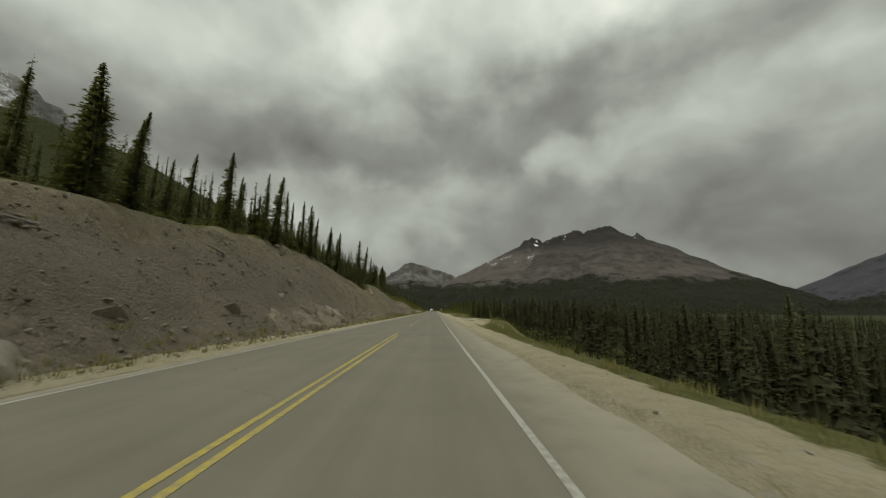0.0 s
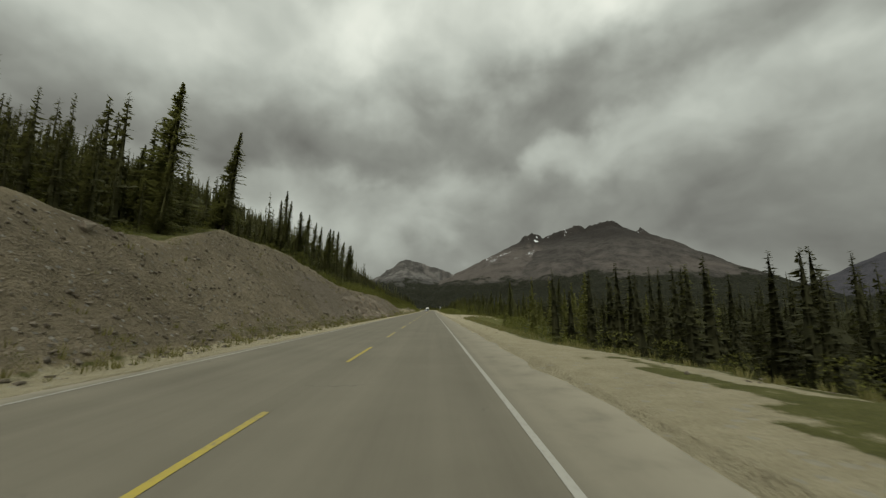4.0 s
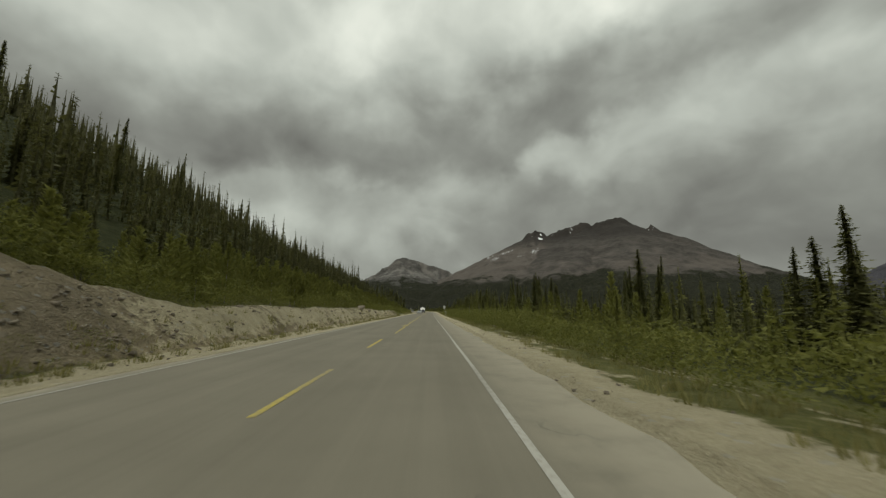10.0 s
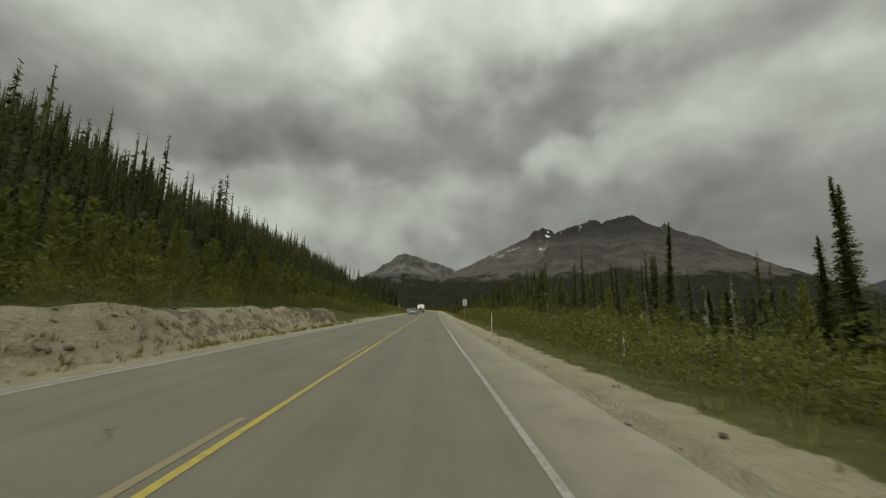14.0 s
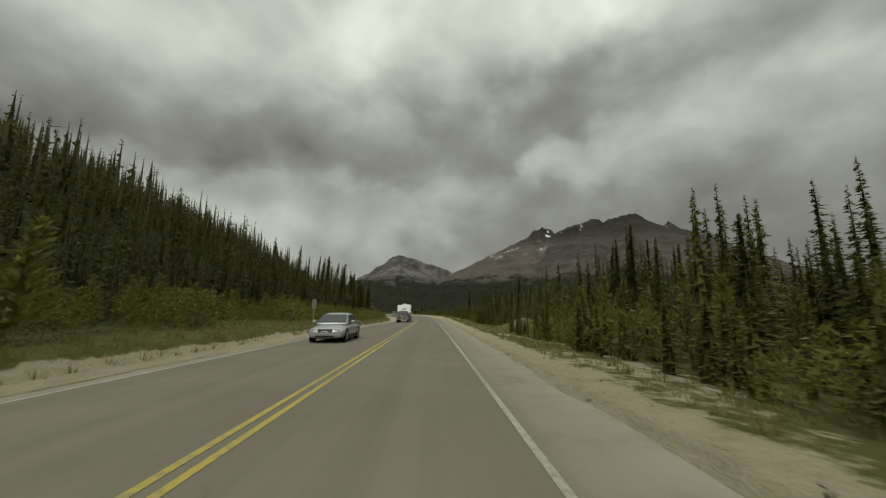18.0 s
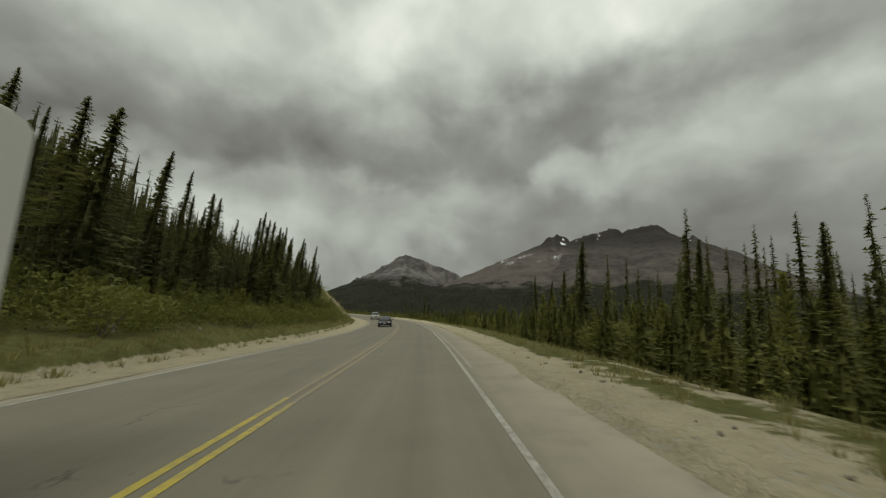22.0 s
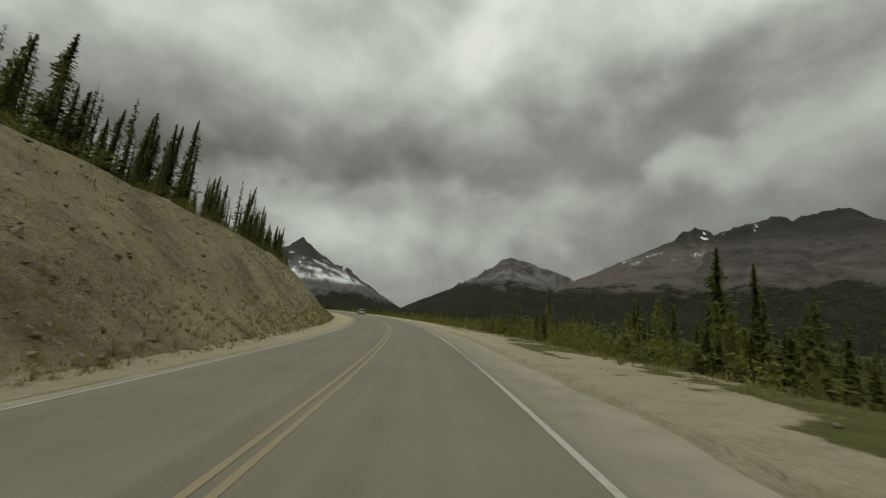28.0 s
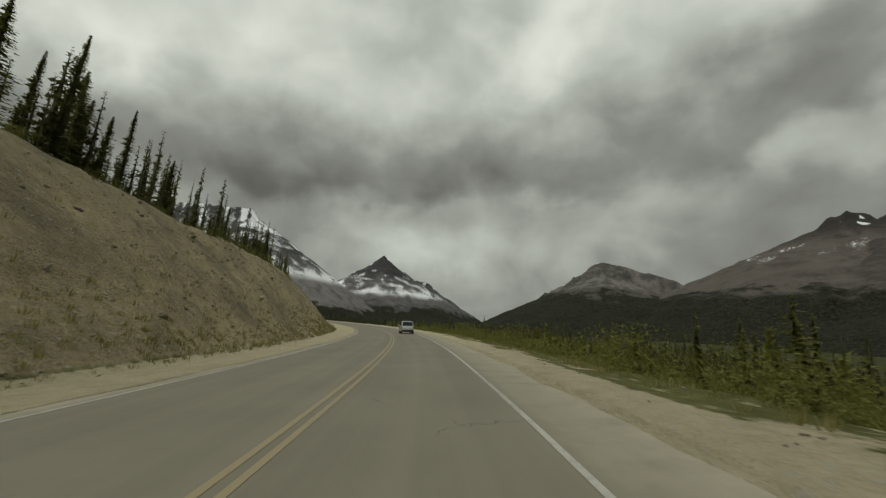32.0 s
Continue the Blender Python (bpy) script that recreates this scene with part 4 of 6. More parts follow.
TALL_THIRD = [(270, 24, 10.0), (269, 26.5, 8.9), (271, 28, 7.5), (265, 24, 6.9), (263, 26, 6.6), (282, 28, 10.3), (259, 20, 8.4), (403, -44, 21.1), (409, -42, 20.0), (419, -40, 18.6), (426, -40, 19.5), (462, -34, 19.7),
              (488, -29, 20.0), (385, 24, 11.6), (389, 25, 11.5), (378, 24, 9.9), (376.5, 26, 8.9), (375, 23, 9.4), (369, 17, 9.5), (371, 18, 7.0), (282, 22, 8.8), (280, 20.5, 8.7), (302, 25, 11.5), (284, 23, 6.5), (340, 22, 10.5), (346, 24, 11.3), (336, 20, 9.6)]
TALL_FOURTH = [(444, -33, 17.0), (466, -33, 19.6), (472, -31, 17.6), (494, -26, 18.6), (472, -24, 14.8), (476, -24, 15.4), (473, -21.5, 12.3), (478, -24, 13.1), (484, -25, 13.9), (490, -26, 14.8), (498, -26, 16.6), (508, -25, 19.5), (518, -26, 15.6), (489, 28, 11.9), (482, 27, 10.2), (466, 22, 9.7),
               (468, 24, 8.0)]
TALL_LAST = [(548, -26, 16.7), (551, -26.5, 19.1), (550, -24, 14.6), (555, -25, 15.5), (560, -26, 17.3), (562, -26.5, 18.6), (568, -26, 21.0), (570, -27, 19.0), (582, -27, 17.7), (547, 18, 7.5), (545, 18.6, 6.2), (537, 16, 6.3),
             (585, -25, 18.8), (588, -25, 15.4), (591, -25.5, 15.7), (596, -26, 16.9), (598, -26.5, 17.6), (611, -28, 20.6), (614, -28.5, 19.3), (582, 24, 7.0), (621, -26, 19.0), (624, -26.4, 17.6),
             (626, -26, 20.6), (628, -26.6, 18.7), (634, -27, 18.8), (643, -28, 17.7), (603, -25, 15.7)]
for s, d, top in TALL_FIRST + TALL_SECOND + TALL_THIRD + TALL_FOURTH + TALL_LAST:
    z = float(ground_z(s, d))
    plant("spruce", int(rng.integers(0, 10)), s, d, min(15.0, max(5.0, top - z)), 0.9 + 0.25 * rng.random(), "tall slender dark spruce standing clear of the forest", "tall spruces against the sky")


def left_edge(s):
    """Across-position of the upper edge of the cut."""
    return float(knots(TOE, s) - knots(CREST, s) / SLOPE)


# the front rank on the cut's crest; behind the banks it belongs to the forest
behind = []
count = 0
for s in np.concatenate([np.arange(-20, 138, 1.8), np.arange(138, 205, 2.6), np.arange(205, 330, 5.0), np.arange(330, 505, 3.0), np.arange(505, 690, 2.3)]):
    s = s + rng.normal() * 1.6
    open_slope = s < 138 or s > 505
    d = left_edge(s) - (2.0 + abs(rng.normal()) * (4.0 if open_slope else 6.0)) - (0 if open_slope else 4 if s > 455 else 6)
    if open_slope and rng.random() < 0.05:
        plant("dead_spruce", 0, s, d, 4.5 + 3 * rng.random(), 1.0)
        continue
    h = (3.2 + 5.0 * rng.random() ** 1.3) if open_slope else ((9.5 if s > 430 else 4.2) + 4.2 * rng.random())
    if 205 < s < 430:
        behind.append((float(s), d, h))
        continue
    plant("spruce", int(rng.integers(0, 10)), s, d, h, 0.9 + 0.35 * rng.random())
# thin dead saplings on the right verge
for s in (268, 271, 273.5, 276, 279, 284, 290, 296):
    plant("dead_spruce", 0, s, 8.2 + 3.0 * rng.random(), 2.4 + 1.2 * rng.random(), 1.0, "thin pale dead sapling on the verge")
# the front rank beyond the right shoulder
for s in np.arange(95, 690, 5.0):
    s = s + rng.normal() * 1.5
    d = float(knots(GRAVEL, s)) + 7.5 + abs(rng.normal()) * 6.5
    if s < 260 or s > 450 or rng.random() < 0.35:
        plant("young_spruce", int(rng.integers(0, 4)), s, d - 2.5, 1.8 + 2.0 * rng.random(), 0.9)
    else:
        plant("spruce", int(rng.integers(0, 10)), s, d, (3.5 + 2.5 * rng.random()) if s < 310 else (4.5 + 4.5 * rng.random()), 1.0 + 0.3 * rng.random())


def forest(name, spots, shapes, mat, label, spread=1.0, category="forest"):
    """Many trees in one mesh: spots are rows of s, d, height."""
    spots = [q for q in spots if not on_knoll(q[0], q[1])]
    s, d, h = (np.array(c) for c in zip(*spots))
    x, y = world_xy(s, d)
    z = ground_z(np.clip(s, -80, 900), d) - 0.1
    far = smooth((np.maximum(np.abs(d) - 300, s - 900) / 700))
    z = z * (1 - far) + far * (-14 + 22 * fbm(x / 700, y / 700, 3, 3))
    vs, fs, k = [], [], 0
    pick = rng.integers(0, len(shapes), len(s))
    turn = rng.random(len(s)) * 6.283
    wide = spread * (0.85 + 0.4 * rng.random(len(s)))
    for i, (v, f) in enumerate(shapes):
        m = np.where(pick == i)[0]
        if not len(m):
            continue
        c, sn = np.cos(turn[m]) * h[m] * wide[m], np.sin(turn[m]) * h[m] * wide[m]
        px = v[None, :, 0] * c[:, None] - v[None, :, 1] * sn[:, None] + x[m][:, None]
        py = v[None, :, 0] * sn[:, None] + v[None, :, 1] * c[:, None] + y[m][:, None]
        pz = v[None, :, 2] * h[m][:, None] + z[m][:, None]
        vs.append(np.stack([px, py, pz], -1).reshape(-1, 3))
        fs.append((f[None] + (np.arange(len(m)) * len(v))[:, None, None] + k).reshape(-1, 3))
        k += len(m) * len(v)
    me = mesh_of(name, np.concatenate(vs), np.concatenate(fs), mat)
    return tagged(new(name, me), label, category, kind="stuff")


def clear_of_marks(n, s_lo, s_hi, d_of, h_of, keep=lambda s, d: True):
    out = []
    for _ in range(n):
        s = s_lo + (s_hi - s_lo) * rng.random()
        d = d_of(s)
        if keep(s, d):
            out.append((s, d, h_of(s, d)))
    return out


# wooded hillside on the left
FOREST_DEPTH = [(95, 70), (180, 90), (220, 150), (300, 150), (350, 80), (480, 60), (560, 60)]
hill = clear_of_marks(7600, 95, 560, lambda s: left_edge(s) - (4.5 if s < 205 else 9) - float(knots(FOREST_DEPTH, s)) * rng.random() ** 1.15, lambda s, d: (4.2 if d > left_edge(s) - 30 else 5.5) + 3.4 * rng.random() + 4.0 * (rng.random() < 0.05),
                      lambda s, d: s < 500 or d > left_edge(s) - 40)
hill += behind
hill += clear_of_marks(560, -70, 130, lambda s: left_edge(s) - 3 - 45 * rng.random() ** 2, lambda s, d: 3 + 5 * rng.random())
hill += clear_of_marks(420, 540, 760, lambda s: left_edge(s) - 2 - 30 * rng.random() ** 2, lambda s, d: 3 + 6.5 * rng.random() ** 1.3)
forest("high_spruce_forest", [q for q in hill if q[1] < left_edge(q[0]) - 32], FAR_TREES, HILL_NEEDLES, "dense dark spruce forest high on the hillside")
forest("spruce_forest", [q for q in hill if q[1] >= left_edge(q[0]) - 32], MID_TREES, HILL_NEEDLES, "dense dark spruce forest covering the hillside")
tall = clear_of_marks(270, 310, 464, lambda s: 18 + 18 * rng.random(), lambda s, d: 7.5 + 4.8 * rng.random())
forest("tall_spruce_stand", tall, [(v, f) for v, f in (spruce_shape(rng, 230, 3, w * 1.4, 0.14, bare=0.05, size=0.0185, core=0.14) for w in (0.07, 0.085, 0.10, 0.08))], NEEDLES, "stand of tall narrow spruces behind the scrub")
# valley woods on the right
near_right = clear_of_marks(2500, 30, 800, lambda s: float(knots(GRAVEL, s)) + 12 + 75 * rng.random() ** 1.4, lambda s, d: (2.0 + 2.0 * rng.random()) if 112 < s < 310 and d < knots(GRAVEL, s) + 30 else (3.2 + 3.2 * rng.random()) if s > 440 else (4.0 + 6.0 * rng.random() ** 1.3))
near_right += clear_of_marks(750, -60, 120, lambda s: float(knots(GRAVEL, s)) + 6 + 62 * rng.random() ** 1.2, lambda s, d: min(8.0, 0.25 * d + 1.0) + 4.0 * rng.random())
near_right += clear_of_marks(1200, 20, 230, lambda s: float(knots(GRAVEL, s)) + 16 + 75 * rng.random(), lambda s, d: (6.5 if s < 100 else 4.0) + 4.0 * rng.random())
steep = [q for q in near_right if q[0] < 112]
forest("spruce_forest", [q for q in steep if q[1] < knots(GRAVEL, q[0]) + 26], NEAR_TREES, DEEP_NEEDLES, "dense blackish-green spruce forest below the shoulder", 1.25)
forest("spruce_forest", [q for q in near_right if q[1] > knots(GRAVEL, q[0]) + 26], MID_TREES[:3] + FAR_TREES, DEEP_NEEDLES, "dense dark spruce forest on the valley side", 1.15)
forest("spruce_thicket", [q for q in near_right if q[1] <= knots(GRAVEL, q[0]) + 26 and q[0] >= 112], NEAR_TREES, NEEDLES_YOUNG, "thicket of mid-green spruces behind the scrub", 1.15)
far_right = clear_of_marks(7000, -60, 1500, lambda s: 80 + 620 * rng.random() ** 1.6, lambda s, d: 7 + 6 * rng.random())
far_right += clear_of_marks(900, 760, 1500, lambda s: -60 + 140 * rng.random(), lambda s, d: 5 + 6 * rng.random(), lambda s, d: abs(d + 2) > 14)
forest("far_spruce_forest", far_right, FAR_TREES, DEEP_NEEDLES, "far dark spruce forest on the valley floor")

# ---- rocks ----
def hull(points):
    bm = bmesh.new()
    for p in points:
        bm.verts.new(p)
    r = bmesh.ops.convex_hull(bm, input=bm.verts[:])
    loose = [v for v in bm.verts if not v.link_faces]
    bmesh.ops.delete(bm, geom=loose, context="VERTS")
    return bm


def rock_mesh(name, n, size, bevel=0.03, grain=0.0):
    """A broken rock: the hull of a few random points, its edges worn."""
    pts = rng.normal(size=(n, 3))
    pts = pts / np.maximum(np.abs(pts).max(1), 1e-6)[:, None] * (0.72 + 0.28 * rng.random((n, 1)))
    bm = hull(pts * np.array(size) / 2)
    if bevel:
        bmesh.ops.bevel(bm, geom=bm.edges[:], offset=bevel * min(size), segments=1, affect="EDGES", clamp_overlap=True)
    me = bpy.data.meshes.new(name)
    bm.to_mesh(me)
    bm.free()
    me.materials.append(ROCK)
    return me


BOULDERS = [rock_mesh("boulder", 15, (1.0, 0.8, 0.65)) for _ in range(8)]
SLABS = [rock_mesh("rock_slab", 22, (3.8, 2.6, 1.9), 0.05) for _ in range(8)]


def put_rock(mesh, name, s, d, scale, sink, label, group):
    x, y, z = spot(s, d)
    ob = new(name, mesh)
    ob.matrix_basis = pose(x, y, z + sink * scale, float(rng.normal() * 9), float(rng.normal() * 9), heading_at(s) + 90 + float(rng.normal() * 16)) @ Matrix.Diagonal(
        (scale * (0.8 + 0.5 * rng.random()), scale * (0.8 + 0.4 * rng.random()), scale * (0.8 + 0.4 * rng.random()), 1))
    return tagged(ob, label, "rock", group)




# ---- bedrock laid bare in the cut ----
def cells(x, y, seed):
    """Blocks: the gap between the two nearest cell centres, a random number for the nearest cell, and its name."""
    ix, iy = np.floor(x), np.floor(y)
    f1, f2, own, who = np.full(x.shape, 9.0), np.full(x.shape, 9.0), np.zeros(x.shape), np.zeros(x.shape)
    for i in (-1, 0, 1):
        for j in (-1, 0, 1):
            cx, cy = ix + i, iy + j
            dist = np.hypot(cx + 0.1 + 0.8 * lattice(cx, cy, seed) - x, cy + 0.1 + 0.8 * lattice(cx, cy, seed + 3) - y)
            closer = dist < f1
            f2 = np.where(closer, f1, np.minimum(f2, dist))
            own, who = np.where(closer, lattice(cx, cy, seed + 7), own), np.where(closer, cx * 1000 + cy, who)
            f1 = np.minimum(f1, dist)
    return f2 - f1, own, who


def mat_bedrock():
    m, t, bsdf, where = material("broken_bedrock", 0.9, 0.2)
    n1, n2, n3 = t.noise(where, 0.5, 5, 0.6), t.noise(where, 3.0, 6, 0.68), t.noise(where, 18.0, 4, 0.7)
    v = t.math("ADD", t.math("MULTIPLY", n1, 0.4), t.math("ADD", t.math("MULTIPLY", n2, 0.4), t.math("MULTIPLY", n3, 0.2)))
    col = t.ramp(v, [(0.36, (0.065, 0.054, 0.042)), (0.44, (0.150, 0.125, 0.092)), (0.54, (0.22, 0.184, 0.135)), (0.62, (0.33, 0.28, 0.215)), (0.70, (0.46, 0.41, 0.33))])
    info = t.n.new("ShaderNodeObjectInfo")
    col = t.mix(0.45, col, t.ramp(info.outputs["Random"], [(0.0, (0.10, 0.085, 0.068)), (0.4, (0.17, 0.145, 0.112)), (0.75, (0.24, 0.205, 0.155)), (1.0, (0.40, 0.355, 0.285))]))
    rust = t.math("MULTIPLY", t.span(t.noise(where, 0.9, 4, 0.6), 0.56, 0.7), 0.55)
    col = t.mix(rust, col, (0.26, 0.175, 0.095))
    t.link(col, bsdf.inputs["Base Color"])
    bump(t, bsdf, t.math("ADD", n2, t.math("MULTIPLY", n3, 0.4)), 0.9, 0.12)
    return m


BEDROCK = mat_bedrock()


def rock_face(s0, s1, reach, seed, label, proud=1.0):
    """A face of cracked blocks that stands out of the slope and sinks back into it all round."""
    s, e = np.meshgrid(np.arange(s0, s1, 0.17), np.linspace(-0.4, reach, int(reach / 0.15)), indexing="ij")
    toe = knots(TOE, s)
    d = toe - e
    z = land(s, d)
    wx, wy = s + 0.3 * fbm(s / 2.5, e / 2.5, 3, seed), e + 0.22 * fbm(s / 2.0, e / 2.0, 3, seed + 1)
    gap, own, who = cells(wx / 2.6 + 0.35 * wy / 2.6, wy / 1.5, seed)
    gap2, own2, _ = cells(wx / 0.95, wy / 0.6 + 0.2 * wx, seed + 20)
    out = 0.62 * (own - 0.35) + 0.30 * (own2 - 0.5) - 0.40 * (1 - smooth(gap / 0.09)) - 0.22 * (1 - smooth(gap2 / 0.10)) + 0.08 * fbm(s / 0.5, e / 0.4, 3, seed + 2) + 0.16
    out = out + 0.25 * (own - 0.5) * fbm(wx / 1.3, wy / 0.5, 2, seed + 9)
    u, w = (s - s0) / (s1 - s0), e / reach
    worn = 0.7 * fbm(s / 4.0, e / 2.4, 4, seed + 5)
    hem = smooth((np.minimum(u, 1 - u) * (s1 - s0) / 8.0)) * smooth((1.0 - w + 0.35 * worn) / 0.35) * smooth((e + 0.4) / 0.5)
    out = (out + 0.08) * hem * proud - 0.55 * (1 - hem) - 0.12 + 0.35 * worn * hem
    x, y = world_xy(s, d + 0.62 * out)
    pts = np.stack([x, y, z + 0.66 * out], -1).reshape(-1, 3)
    quads = grid_faces(*s.shape)[:, ::-1]
    home = pts[len(pts) // 2].copy()
    root = new("rock_face")
    root.matrix_basis = pose(*(float(c) for c in home))
    name = who.ravel()[quads[:, 0]]
    for block in np.unique(name):
        mine = quads[name == block]
        used, back = np.unique(mine, return_inverse=True)
        part("rock_block", mesh_of("rock_block", pts[used] - home, back.reshape(-1, 4), BEDROCK, False), None, root)
    tagged(root, label, "rock", "rock faces of the cut")


rock_face(-6, 16, 3.4, 101, "cracked brown-grey bedrock face low in the road cut", 0.7)
rock_face(20, 56, 3.3, 131, "brown-grey bedrock blocks at the foot of the cut", 0.7)
rock_face(130, 178, 5.4, 161, "pale brown cracked bedrock face along the road cut")
# blasted slabs at the foot of the two rock cuts
for s in np.concatenate([np.arange(14, 58, 9.0), np.arange(118, 182, 9.0)]):
    e = 0.6 + 2.6 * rng.random()
    put_rock(SLABS[int(rng.integers(0, 8))], "rock_slab", s + rng.normal() * 0.8, float(knots(TOE, s)) - e - 0.3, 0.25 + 0.2 * rng.random(), -0.45,
             "angular brown-grey bedrock slab in the blasted cut", "bedrock slabs of the road cut")
# single boulders on the slopes and by the shoulder
for s in np.concatenate([np.arange(-10, 170, 6.0), np.arange(515, 690, 4.6)]):
    run = float(knots(CREST, s)) / SLOPE
    put_rock(BOULDERS[int(rng.integers(0, 8))], "boulder", s + rng.normal(), float(knots(TOE, s)) - run * (0.15 + 0.8 * rng.random()), 0.3 + 0.55 * rng.random() ** 2, 0.12,
             "loose grey boulder resting on the gravel slope", "boulders on the slope")
for s, d, k in ((250, -11.2, 1.5), (256, -10.8, 0.7), (226, 6.2, 0.5), (262, -10.5, 0.9), (246, -10.6, 0.6), (432, -15, 0.9), (438, -14.2, 0.5), (38, 5.6, 0.8), (44, 6.2, 0.5), (224, 6.3, 0.6), (500, -12, 0.7)):
    put_rock(BOULDERS[int(rng.integers(0, 8))], "boulder", s, d, k, 0.2, "weathered grey boulder at the edge of the shoulder", "boulders by the shoulder")


def scatter(name, shapes, spots, mat, label, category, flat=1.0, sink=0.0):
    """Many small copies in one mesh. spots: rows of s, d, size."""
    s, d, h = (np.array(c) for c in zip(*spots))
    x, y = world_xy(s, d)
    z = ground_z(s, d)
    vs, fs, k = [], [], 0
    pick, turn = rng.integers(0, len(shapes), len(s)), rng.random(len(s)) * 6.283
    for i, (v, f) in enumerate(shapes):
        m = np.where(pick == i)[0]
        if not len(m):
            continue
        c, sn = np.cos(turn[m]) * h[m], np.sin(turn[m]) * h[m]
        px = v[None, :, 0] * c[:, None] - v[None, :, 1] * sn[:, None] + x[m][:, None]
        py = v[None, :, 0] * sn[:, None] + v[None, :, 1] * c[:, None] + y[m][:, None]
        pz = (v[None, :, 2] * flat + sink) * h[m][:, None] + z[m][:, None]
        vs.append(np.stack([px, py, pz], -1).reshape(-1, 3))
        fs.append((f[None] + (np.arange(len(m)) * len(v))[:, None, None] + k).reshape(-1, f.shape[1]))
        k += len(m) * len(v)
    me = mesh_of(name, np.concatenate(vs), np.concatenate(fs), mat)
    return tagged(new(name, me), label, category, kind="stuff")


def tri_shape(me):
    me.calc_loop_triangles()
    v = np.zeros(len(me.vertices) * 3)
    me.vertices.foreach_get("co", v)
    f = np.zeros(len(me.loop_triangles) * 3, np.int32)
    me.loop_triangles.foreach_get("vertices", f)
    return v.reshape(-1, 3), f.reshape(-1, 3)


stone_shapes = []
for _ in range(8):
    m = rock_mesh("stone", 8, (1.0, 0.8, 0.6), 0)
    stone_shapes.append(tri_shape(m))
    bpy.data.meshes.remove(m)


def on_slope(n, lo, hi, low=0.0, high=1.0):
    out = []
    for _ in range(n):
        s = lo + (hi - lo) * rng.random()
        run = float(knots(CREST, s)) / SLOPE
        out.append((s, float(knots(TOE, s)) - run * (low + (high - low) * rng.random()) + 0.3, 0.07 + 0.34 * rng.random() ** 4.0))
    return out


scatter("scree_stones", stone_shapes, on_slope(10500, -10, 165) + on_slope(1200, -5, 150, 0.0, 0.35) + on_slope(1100, 165, 205) + on_slope(4500, 510, 690), ROCK, "scree of small broken stones on the cut slope", "stones", sink=0.1)
scatter("roadside_stones", stone_shapes, [(s, d, z) for s, d, z in [(float(rng.random() * 640), 0.0, 0.05 + 0.12 * float(rng.random()) ** 2) for _ in range(2600)] for d in
        [float(knots(GRAVEL, s) - 0.8 + abs(rng.normal()) * 2.0) if rng.random() < 0.6 else float(knots(TOE, s) + 0.2 + rng.random() * 1.4)]], ROCK, "small stones strewn along the gravel shoulders", "stones", sink=0.1)
scatter("bank_stones", stone_shapes, [(s, float(knots(TOE, s)) - 2.2 * float(rng.random()), 0.06 + 0.34 * float(rng.random()) ** 3) for s in 190 + 105 * rng.random(800)], ROCK,
        "stones in the low sandy bank", "stones", sink=0.1)


# ---- shrubs, grass, young pines ----
def bush_shape(n, leaf=0.13, tall=1.0):
    """A bush one metre high: twigs that fan from the foot, set with small leaf blades."""
    v, f = [], []
    for i in range(n):
        a, out, up = rng.random() * 6.283, math.sqrt(rng.random()) * 0.62, 0.08 + 0.92 * rng.random() ** 0.8
        out *= 0.45 + 0.8 * math.sin(min(up, 0.98) * 2.9)
        c = np.array([math.cos(a) * out, math.sin(a) * out, up * tall])
        u, w = rng.normal(size=3), rng.normal(size=3)
        u, w = u / np.linalg.norm(u), w / np.linalg.norm(w)
        k, size = len(v), leaf * (0.6 + 0.8 * rng.random())
        v += [c - u * size, c + w * size * 0.9, c + u * size + np.array([0, 0, 0.3 * size])]
        f.append((k, k + 1, k + 2))
    return np.array(v), np.array(f)


def stem_mesh(n=7):
    v, f = [], []
    for i in range(n):
        a, r = 6.283 * i / n + rng.random(), 0.25 + 0.2 * rng.random()
        k = len(v)
        tip = (math.cos(a) * r, math.sin(a) * r, 0.6 + 0.25 * rng.random())
        for j in range(3):
            b = 2.094 * j
            v.append((0.014 * math.cos(b), 0.014 * math.sin(b), -0.05))
        v.append(tip)
        f += [(k, k + 1, k + 3), (k + 1, k + 2, k + 3), (k + 2, k, k + 3)]
    return mesh_of("stem_cluster", v, f, BARK)


def tuft_shape(n=12):
    v, f = [], []
    for i in range(n):
        a, r, h = rng.random() * 6.283, 0.15 + 0.45 * rng.random(), 0.4 + 0.5 * rng.random()
        k = len(v)
        bx, by = r * math.cos(a), r * math.sin(a)
        v += [(bx - 0.05 * math.sin(a), by + 0.05 * math.cos(a), -0.05), (bx + 0.05 * math.sin(a), by - 0.05 * math.cos(a), -0.05), (bx * 1.7, by * 1.7, h)]
        f.append((k, k + 1, k + 2))
    return np.array(v), np.array(f)


BUSHES = []
for _ in range(6):
    bv, bf = bush_shape(800, 0.05)
    BUSHES.append((mesh_of("foliage", bv, bf, LEAVES), stem_mesh()))
FINE_BUSHES = [bush_shape(300, 0.036) for _ in range(6)]
MID_BUSHES = [bush_shape(140, 0.056) for _ in range(6)]
TUFTS = [tuft_shape() for _ in range(5)]


